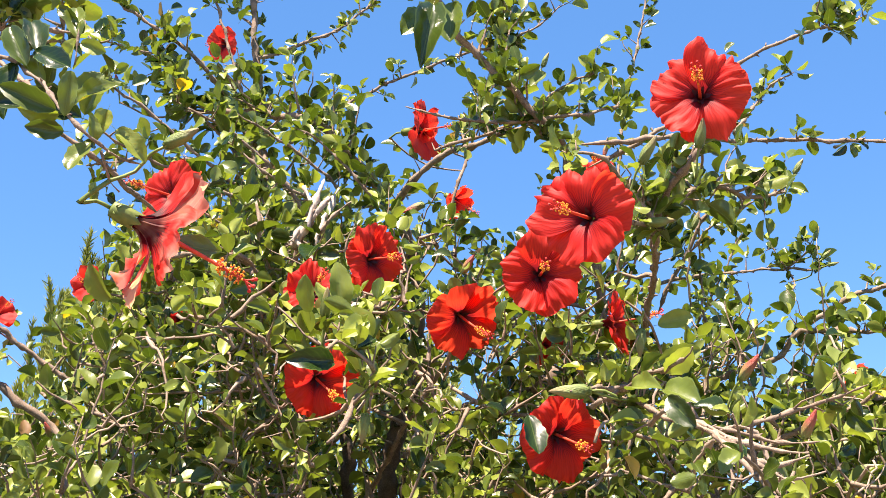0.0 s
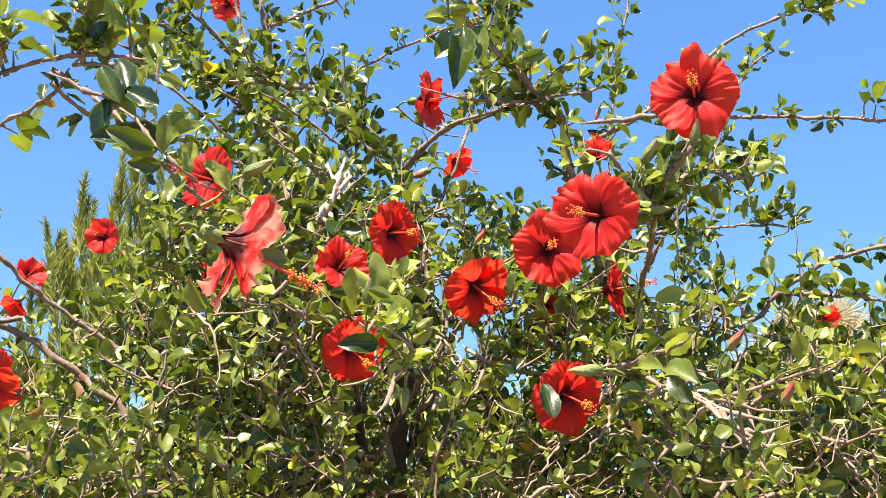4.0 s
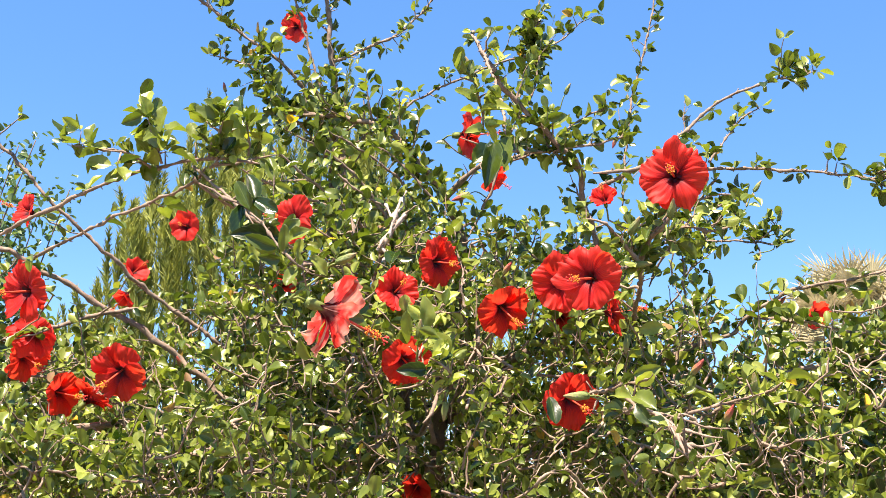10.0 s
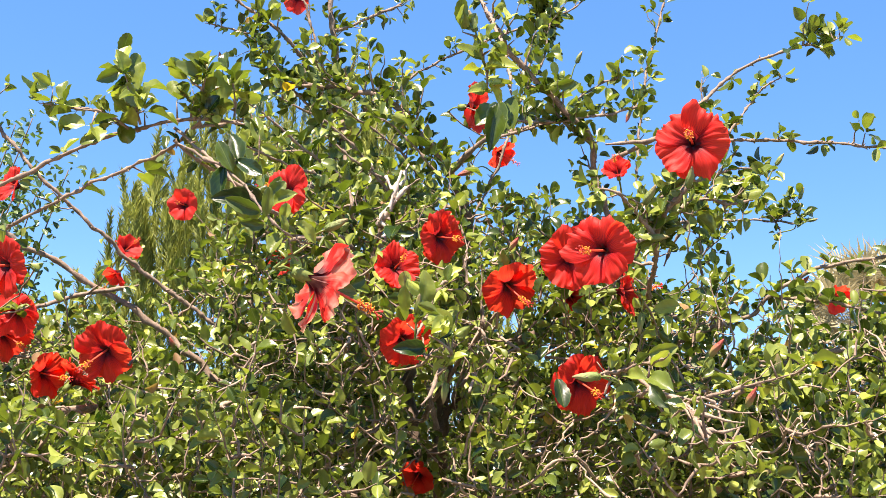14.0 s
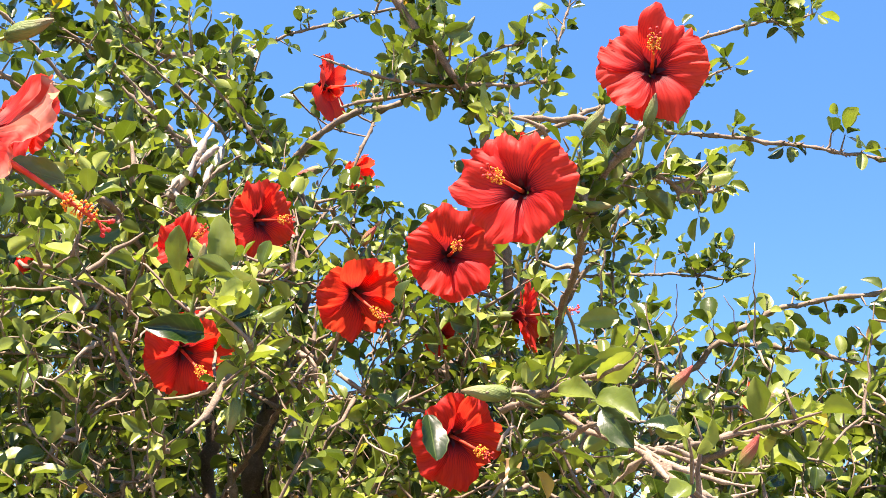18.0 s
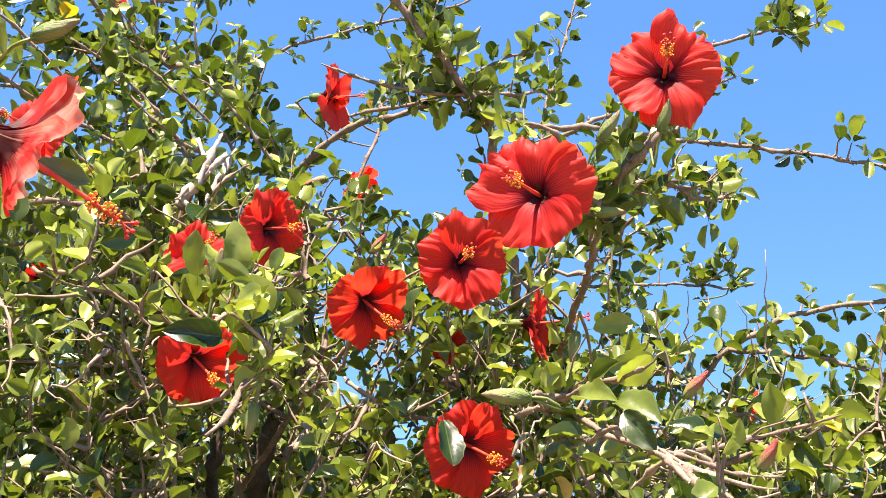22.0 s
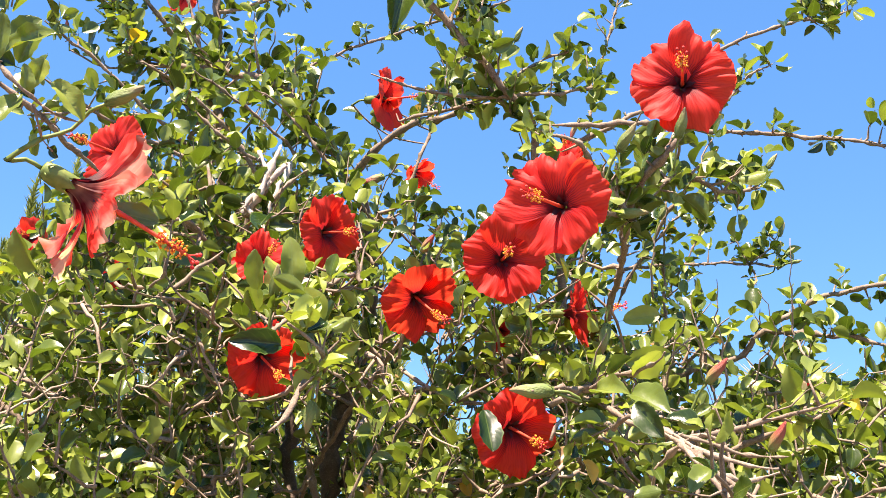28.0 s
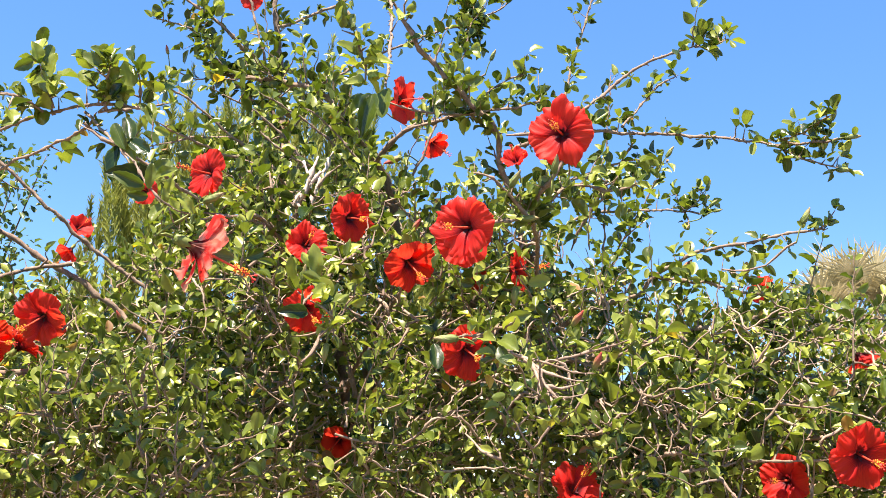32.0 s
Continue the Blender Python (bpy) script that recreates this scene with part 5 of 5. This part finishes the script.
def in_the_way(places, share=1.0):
    """Which places block the camera's sight of flowers, wood or sky, or their sun."""
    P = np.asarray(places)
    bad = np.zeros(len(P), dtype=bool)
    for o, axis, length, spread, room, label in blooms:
        for d, wide, far in ((unit(VIEW_SIDE - o), 1.0, 9.0), (SUNWARD, 0.85, 0.45)):
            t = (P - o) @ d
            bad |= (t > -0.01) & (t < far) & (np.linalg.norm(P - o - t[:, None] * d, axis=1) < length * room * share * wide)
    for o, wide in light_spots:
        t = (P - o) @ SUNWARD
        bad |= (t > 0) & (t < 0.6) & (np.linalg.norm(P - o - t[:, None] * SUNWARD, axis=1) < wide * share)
    for o, wide in view_gaps:
        d = unit(VIEW_SIDE - o)
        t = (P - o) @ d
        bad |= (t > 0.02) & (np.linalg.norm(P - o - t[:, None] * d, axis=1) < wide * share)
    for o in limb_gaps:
        for d, far in ((unit(FAR_VIEW - o), 9.0), (SUNWARD, 0.4)):
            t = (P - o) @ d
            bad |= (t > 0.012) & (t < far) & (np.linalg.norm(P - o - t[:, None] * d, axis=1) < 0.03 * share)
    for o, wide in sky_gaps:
        d = unit(VIEW_SIDE - o)
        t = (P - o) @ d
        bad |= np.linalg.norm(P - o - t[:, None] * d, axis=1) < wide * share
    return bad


def fill(count, x0, x1, y0, y1, z0, reach, size, age, dense=1.0, slope=1.0):
    """Twigs that fork, one from another, from the limbs into the crown."""
    global net, used
    seeds = []
    while len(seeds) < count:
        x, y = rng.uniform(x0, x1), rng.uniform(y0, y1)
        # crown shrinks towards the camera so its outline fits two viewpoints
        deep = min(y / 1.7, (y + 0.66) / 2.36)
        top = 1.55 + (np.interp(x / deep, cx, cz) - 1.55) * deep * slope - 0.5 * reach
        if top > z0:
            p = np.array((x, y, rng.uniform(z0, top)))
            if x < -0.78 and p[2] < 1.72 and rng.random() < 0.6:
                continue
            if p[2] < 1.8 and noise.noise(Vector(p * 5.0)) < -0.22:
                continue
            if p[2] > 1.8 and noise.noise(Vector(p * 6.5)) < -0.32 + 0.9 * (p[2] - 1.8):
                continue
            seeds.append((np.linalg.norm(net - p, axis=1).min(), p))
    seeds.sort(key=lambda q: q[0])
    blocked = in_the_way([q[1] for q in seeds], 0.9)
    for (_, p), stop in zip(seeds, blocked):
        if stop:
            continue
        cost = np.linalg.norm(net - p, axis=1) + 1.2 * np.maximum(0, net[:, 2] - p[2]) + 0.012 * used
        i = int(np.argmin(cost))
        foot = net[i]
        gap = np.linalg.norm(p - foot)
        if gap > (0.5 if p[1] > 1.4 else 0.22):
            continue
        used[i] += 1
        if gap > 0.02:
            mid = 0.5 * (foot + p) + random_way() * 0.07 * gap + np.array((0, 0, -0.06 * gap))
            line = smooth_line([foot, mid, p], 0.02)
            twigs.append((line, np.linspace(0.0026, 0.0018, len(line)) * rng.uniform(0.7, 1.3), 5))
            net, used = np.vstack([net, line[1:]]), np.concatenate([used, np.ones(len(line) - 1)])
        d = unit(unit(p - foot) * 0.6 + random_way() * 0.8 + np.array((0, -0.15, 0.45)))
        line = shoot(p, d, reach * rng.uniform(0.5, 1.3), size, 0.002, age, dense)
        net, used = np.vstack([net, line[2:-1]]), np.concatenate([used, np.full(len(line[2:-1]), 3.0)])


fill(2150, -1.5, 1.45, 1.2, 2.35, 1.45, 0.09, 0.025, 0.16, 1.55)
fill(330, -0.6, 0.42, 1.4, 2.2, 1.85, 0.08, 0.027, 0.14, 1.3)
fill(1500, -1.5, 1.45, 1.3, 2.6, 1.35, 0.10, 0.025, 0.12, 1.5, 0.5)
fill(480, -1.3, 1.25, 1.05, 1.6, 1.4, 0.08, 0.0245, 0.2, 1.45, 0.75)
fill(300, -1.3, -0.15, 1.05, 1.7, 1.4, 0.08, 0.0245, 0.3, 1.45, 0.75)
fill(600, -1.5, 1.4, 1.9, 2.7, 1.15, 0.11, 0.031, 0.08, 1.6, 0.45)
fill(160, -1.2, 1.2, 1.2, 2.2, 0.5, 0.2, 0.034, 0.1)

# bare, crooked dead twigs low in the bush
for k in range(1300):
    p = np.array((rng.uniform(-1.2, 1.1), rng.uniform(1.15, 2.0), rng.uniform(1.38, 1.86)))
    i = int(np.argmin(np.linalg.norm(net - p, axis=1)))
    d = unit(random_way() + np.array((0, -0.3, 0.1)))
    long = rng.uniform(0.05, 0.17)
    line = smooth_line([net[i], net[i] + d * long * 0.4 + random_way() * 0.02, net[i] + d * long * 0.75 + random_way() * 0.03, net[i] + d * long + random_way() * 0.04], 0.012)
    dead_twigs.append((line, np.linspace(0.0021, 0.0008, len(line)) * rng.uniform(0.7, 1.3), 5))

# drop leaves that would hide a flower, wood or sky from the camera
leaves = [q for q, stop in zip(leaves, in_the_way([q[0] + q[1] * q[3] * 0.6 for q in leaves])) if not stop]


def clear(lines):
    """Keeps the twigs that stay out of the cleared sight lines and sun paths."""
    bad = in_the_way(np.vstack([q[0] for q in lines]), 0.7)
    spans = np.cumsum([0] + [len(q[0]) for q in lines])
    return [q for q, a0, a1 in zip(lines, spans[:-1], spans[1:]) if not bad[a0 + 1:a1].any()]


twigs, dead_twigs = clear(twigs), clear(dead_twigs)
for o, axis, length, spread, room, label in blooms:
    flower(tuple(o), axis, length, spread, label)
# buds
bud((0.178, 1.51, 2.267), (0.93, -0.12, 0.34), 0.025, 1.0)
bud((0.327, 1.95, 2.427), (-0.35, 0.06, -0.94), 0.025, 1.0)
bud((0.029, 1.38, 1.972), (0.53, -0.39, 0.76), 0.025, 0.9)
bud((-0.04, 1.8, 2.238), (-0.91, -0.1, -0.4), 0.038, 1.0)
bud((0.273, 1.04, 1.998), (0.1, -0.52, 0.85), 0.027, 0.1)
bud((0.204, 1.0, 1.961), (0.44, -0.5, 0.75), 0.027, 0.2)
bud((0.227, 1.1, 1.931), (0.97, -0.24, 0.03), 0.027, 0.0)
bud((0.313, 1.1, 1.76), (0.52, -0.48, 0.71), 0.027, 0.7)
bud((0.337, 1.0, 1.681), (0.31, -0.51, 0.8), 0.025, 0.6)
bud((0.124, 0.93, 1.706), (-1.0, -0.09, -0.03), 0.031, 0.0)
bud((0.219, 1.15, 1.82), (-0.1, 0.15, -0.98), 0.027, 0.1)
bud((-0.207, 0.74, 1.854), (0.89, -0.26, 0.38), 0.025, 0.1)
bud((0.169, 1.6, 2.413), (0.41, -0.31, 0.86), 0.022, 0.1)
bud((0.536, 1.5, 2.172), (0.53, -0.29, 0.8), 0.022, 0.2)
bud((0.696, 1.13, 1.95), (0.38, -0.18, 0.91), 0.025, 0.3)
bud((0.827, 1.28, 2.149), (0.99, 0.0, 0.14), 0.025, 0.1)
bud((0.816, 1.3, 2.092), (1.0, 0.03, 0.04), 0.025, 0.1)
bud((0.797, 1.27, 2.181), (0.28, -0.19, 0.94), 0.022, 0.2)
bud((0.529, 1.35, 1.683), (0.92, -0.13, 0.38), 0.029, 0.1)
bud((-0.613, 1.8, 2.486), (-0.21, -0.22, 0.95), 0.019, 0.8)
bud((-0.042, 0.85, 2.153), (-0.31, -0.22, 0.92), 0.025, 0.1)
bud((-0.713, 1.95, 1.852), (-0.28, -0.51, 0.82), 0.025, 1.0)
bud((0.757, 1.4, 1.636), (0.56, -0.55, 0.63), 0.03, 1.0)
bud((0.373, 1.1, 1.575), (0.5, -0.36, 0.79), 0.029, 0.3)
bud((-0.114, 1.0, 1.798), (0.11, -0.44, 0.89), 0.025, 0.0)
bud((0.568, 1.5, 1.937), (0.66, -0.23, 0.72), 0.024, 0.9)
bud((-0.073, 1.0, 1.696), (-0.11, 0.13, -0.99), 0.024, 0.1)
bud((0.704, 1.91, 2.217), (0.35, -0.2, 0.91), 0.024, 0.1)
bud((0.698, 1.91, 2.181), (0.25, -0.2, 0.94), 0.022, 0.1)
bud((0.713, 1.9, 2.176), (0.7, -0.2, 0.68), 0.018, 0.1)
bud((0.721, 1.9, 2.16), (0.96, -0.1, 0.24), 0.018, 0.1)
bud((0.487, 1.7, 2.018), (-0.1, -0.3, 0.95), 0.026, 0.1)
bud((0.399, 1.6, 2.12), (0.3, -0.3, 0.9), 0.024, 0.1)
bud((0.407, 1.1, 1.733), (-0.1, -0.4, 0.91), 0.03, 0.4)

# ---- leaves ----


def blade(stations, curl, fold, wave, tip=0.8):
    """A leaf of length 1 along x, face up z: stalk, then an oval blade with a folded midrib; returns places, faces, UV."""
    v, f, uv = [], [], []
    for k in range(3):
        w = 2 * math.pi * k / 3
        v.append((-0.22, 0.012 * math.cos(w), 0.012 * math.sin(w)))
        uv.append((0.0, 0.5))
    for k in range(3):
        w = 2 * math.pi * k / 3
        v.append((0.03, 0.012 * math.cos(w), 0.012 * math.sin(w)))
        uv.append((0.0, 0.5))
    for k in range(3):
        b = (k + 1) % 3
        f.append((k, b, b + 3, k + 3))
    start = len(v)
    wide = max((k / 50) ** 0.62 * (1 - k / 50) ** tip for k in range(51))
    for i in range(stations):
        s = 0.5 - 0.5 * math.cos(math.pi * (0.05 + 0.9 * i / (stations - 1))) if 0 < i < stations - 1 else i / (stations - 1)
        half = 0.5 * s ** 0.62 * (1 - s) ** tip / wide if 0 < i < stations - 1 else 0.02
        if stations > 9 and 2 < i < stations - 1:          # small teeth
            half *= 1.0 + 0.05 * (-1) ** i
        for j in (-1, -0.5, 0, 0.5, 1) if stations > 8 else (-1, 0, 1):
            y = j * half
            z = (abs(y) - 0.6 * y * y) * fold * 1.3 - curl * s * s + wave * math.sin(9 * s + 2 * j) * abs(j) * half
            v.append((s, y, z))
            uv.append((s, 0.5 + 0.5 * j))
    w = 5 if stations > 8 else 3
    for i in range(stations - 1):
        for j in range(w - 1):
            a = start + i * w + j
            f.append((a, a + w, a + w + 1, a + 1))
    return np.array(v), f, np.array(uv)


leaves = chosen + sorted(leaves, key=lambda q: q[0][1])
NEAR = 300
kinds = [blade(14, *q) for q in ((0.16, 0.6, 0.14, 0.65), (0.36, 0.85, 0.2, 0.78), (0.04, 0.45, 0.14, 0.52), (0.46, 0.7, 0.24, 0.62))]
near_meshes = {}
for n, (p, way, face, length, wide, age) in enumerate(leaves[:NEAR]):
    key = (n % 4, min(3, int(age * 4)))
    if key not in near_meshes:
        v, f, uv = kinds[key[0]]
        ob = mesh_object("leaf", v * (1, 0.62, 0.62), f, leaf_single, bush, uvs=uv, ages=np.full(len(v), key[1] / 3.5))
        near_meshes[key] = ob.data
    else:
        ob = new("leaf", near_meshes[key])
        ob.parent = bush
    side = np.cross(face, way)
    m = np.column_stack([way, side * wide / 0.62, face]) * length
    mat = Matrix([(*m[k], p[k] + way[k] * length * 0.22) for k in range(3)] + [(0, 0, 0, 1)])
    ob.matrix_world = mat
FORMS = ((0.16, 0.75, 0.14, 0.62), (0.38, 0.95, 0.16, 0.75), (0.05, 0.55, 0.14, 0.5), (0.50, 0.85, 0.2, 0.6), (-0.14, 0.8, 0.16, 0.55))


def leaf_mesh(name, group, mat, parent, label, stations=6):
    kinds = [blade(stations, *q) for q in FORMS]
    all_v, all_f, all_uv, all_age, base = [], [], [], [], 0
    for k, (v, f, uv) in enumerate(kinds):
        part = group[k::len(kinds)]
        if not part:
            continue
        P, W, F = [np.array([q[c] for q in part]) for c in range(3)]
        L, R, A = [np.array([q[c] for q in part]) for c in (3, 4, 5)]
        S = np.cross(F, W)
        t = v[None, :, :]
        pts = P[:, None] + L[:, None, None] * ((t[..., :1] + 0.22) * W[:, None] + t[..., 1:2] * R[:, None, None] * S[:, None] + t[..., 2:] * 0.62 * F[:, None])
        all_v.append(pts.reshape(-1, 3))
        n = len(v)
        for g in range(len(part)):
            all_f.extend([tuple(i + base + g * n for i in q) for q in f])
        base += n * len(part)
        all_uv.append(np.tile(uv, (len(part), 1)))
        all_age.append(np.repeat(A, n))
    return tagged(mesh_object(name, np.vstack(all_v), all_f, mat, parent, label, np.vstack(all_uv), np.concatenate(all_age)), kind="stuff")


leaf_mesh("foliage", leaves[NEAR:7000], leaf_mass, bush, "small glossy green leaves on the outer shoots", 9)
leaf_mesh("foliage", leaves[7000:], leaf_mass, bush, "dense small glossy green leaves", 8)
for name, lines, mat, label in (("twig", twigs, twig_bark, "thin grey-brown twigs"), ("dead_twig", dead_twigs, dead_wood, "bare pale dead twigs")):
    lines.sort(key=lambda q: q[0][0][1])
    for line, radii, sides in lines:          # crooked at every joint, thinner to the end
        line[1:-1] += rng.normal(size=line[1:-1].shape) * (0.0018 if name == "twig" else 0.0024)
    lines[:] = [(line, np.asarray(radii) * rng.uniform(0.8, 1.25, len(line)) * np.linspace(1.1, 0.6, len(line)), sides) for line, radii, sides in lines]
    for line, radii, sides in lines[:200]:
        verts, faces = [], []
        tube(line, radii, sides, verts, faces)
        mesh_object(name, verts, faces, mat, bush)
    verts, faces = [], []
    for line, radii, sides in lines[200:]:
        tube(line, radii, 4, verts, faces, False)
    tagged(mesh_object(name + "_mass", np.array(verts), faces, mat, bush, label), kind="stuff")

# ---- feathery conifer behind ----
conifer = tagged(new("conifer"), "feathery olive-green conifer behind the hibiscus bush", "tree")
verts, faces = [], []
line = smooth_line([(-1.0, 4.9, 0), (-1.02, 4.9, 1.2), (-0.98, 4.88, 2.9)], 0.1)
tube(line, np.linspace(0.07, 0.02, len(line)), 10, verts, faces)
mesh_object("trunk", verts, faces, bark, conifer)
verts, faces = [], []


def spray(p, way, length):
    """An upright plume: a thin stem set with many fine needles."""
    side = unit(np.cross(way, random_way()))
    q = p + way * length * 0.6 + side * length * 0.06
    line = smooth_line([p, q, p + way * length], length / 5)
    tube(line, np.linspace(0.004, 0.0012, len(line)), 3, verts, faces, False)
    for k in range(int(length * 520)):
        s = rng.uniform(0.0, 1) ** 0.8
        c = p + way * length * s
        d = unit(way * rng.uniform(1.2, 2.2) + random_way())
        t = unit(np.cross(d, random_way())) * rng.uniform(0.0018, 0.0036)
        e = c + d * rng.uniform(0.04, 0.10) * (1.15 - 0.7 * s)
        n = len(verts)
        verts.extend([c - t * 0.6, c + t * 0.6, 0.5 * (c + e) + t, 0.5 * (c + e) - t, e])
        faces.extend([(n, n + 1, n + 2, n + 3), (n + 3, n + 2, n + 4)])


for k in range(950):
    x = rng.uniform(-2.7, 0.2)
    top = np.interp(x, (-2.7, -2.1, -1.8, -1.74, -1.68, -1.6, -1.5, -1.35, -1.1, -0.8, -0.5, -0.35, 0.2), (2.0, 2.2, 2.4, 2.6, 3.05, 2.95, 3.1, 3.25, 3.4, 3.45, 3.45, 3.0, 2.2))
    y = rng.uniform(4.3, 5.4)
    long = rng.uniform(0.25, 0.55)
    z = rng.uniform(1.2, top - 0.25) if k % 3 else top - long * rng.uniform(1.0, 1.3)
    spray(np.array((x, y, z)), unit((rng.normal() * 0.13 + 0.1 * (x + 1.1), rng.normal() * 0.15, 1.0)), long)
tagged(mesh_object("crown", np.array(verts), faces, conifer_green, conifer, "fine feathery needles"), kind="stuff")

# ---- fan palm behind ----
palm = tagged(new("fan_palm"), "pale grey-green fan palm standing behind the bush", "palm")
px, py, pz = 5.65, 15.0, 4.0
verts, faces = [], []
line = smooth_line([(px, py, 0), (px + 0.08, py, 2.0), (px, py, pz)], 0.15)
tube(line, [0.16 + 0.02 * (i % 2) for i in range(len(line))], 12, verts, faces)
mesh_object("trunk", verts, faces, palm_bark, palm)
for k in range(40):
    w, lean = 2.4 * k, radians(rng.uniform(5, 125))
    d = np.array((math.cos(w) * math.sin(lean), math.sin(w) * math.sin(lean), math.cos(lean)))
    base, hub = np.array((px, py, pz)), np.array((px, py, pz)) + d * rng.uniform(0.45, 0.8)
    verts, faces = [], []
    rib = smooth_line([base, 0.5 * (base + hub) + (0, 0, 0.03), hub], 0.08)
    tube(rib, np.full(len(rib), 0.008), 5, verts, faces, False)
    side = unit(np.cross(d, random_way()))
    for j in range(24):
        g = radians(-125 + 250 * j / 23)
        way = unit(d * math.cos(g) + side * math.sin(g))
        wide = np.cross(way, np.cross(d, side)) * 0.02
        ridge = np.cross(d, side) * 0.006
        size = rng.uniform(0.5, 0.7)
        n = len(verts)
        droop = np.array((0, 0, -rng.uniform(0.0, 0.14)))
        verts.extend([hub - wide * 0.3, hub + wide * 0.3, hub + way * size * 0.5 - wide, hub + way * size * 0.5 + ridge, hub + way * size * 0.5 + wide, hub + way * size + droop])
        faces.extend([(n, n + 3, n + 2), (n, n + 1, n + 3), (n + 1, n + 4, n + 3), (n + 2, n + 3, n + 5), (n + 3, n + 4, n + 5)])
    mesh_object("frond", verts, faces, palm_green, palm, smooth=False)

# ---- blue-green shrub behind ----
shrub = tagged(new("shrub"), "loose blue-green shrub with small rounded leaves behind", "shrub")
group = []
for k in range(84):
    x, y, top = rng.uniform(-2.9, -1.6), rng.uniform(3.1, 3.7), rng.uniform(1.9, 2.85)
    line = smooth_line([(-2.4 + 0.1 * rng.normal(), 3.5, 0), (0.5 * (x - 2.4), y, 0.5 * top), (x, y, top)], 0.05)
    verts, faces = [], []
    tube(line, np.linspace(0.012, 0.002, len(line)), 5, verts, faces)
    mesh_object("stem", verts, faces, bark, shrub)
    keep, leaves = leaves, group
    for p in line[len(line) // 3:]:
        for j in range(9):
            leaf(p + random_way() * 0.06, random_way(), 0.032, 0.2)
    group, leaves = leaves, keep
leaf_mesh("foliage", group, shrub_leaf, shrub, "small rounded leaves", 4)
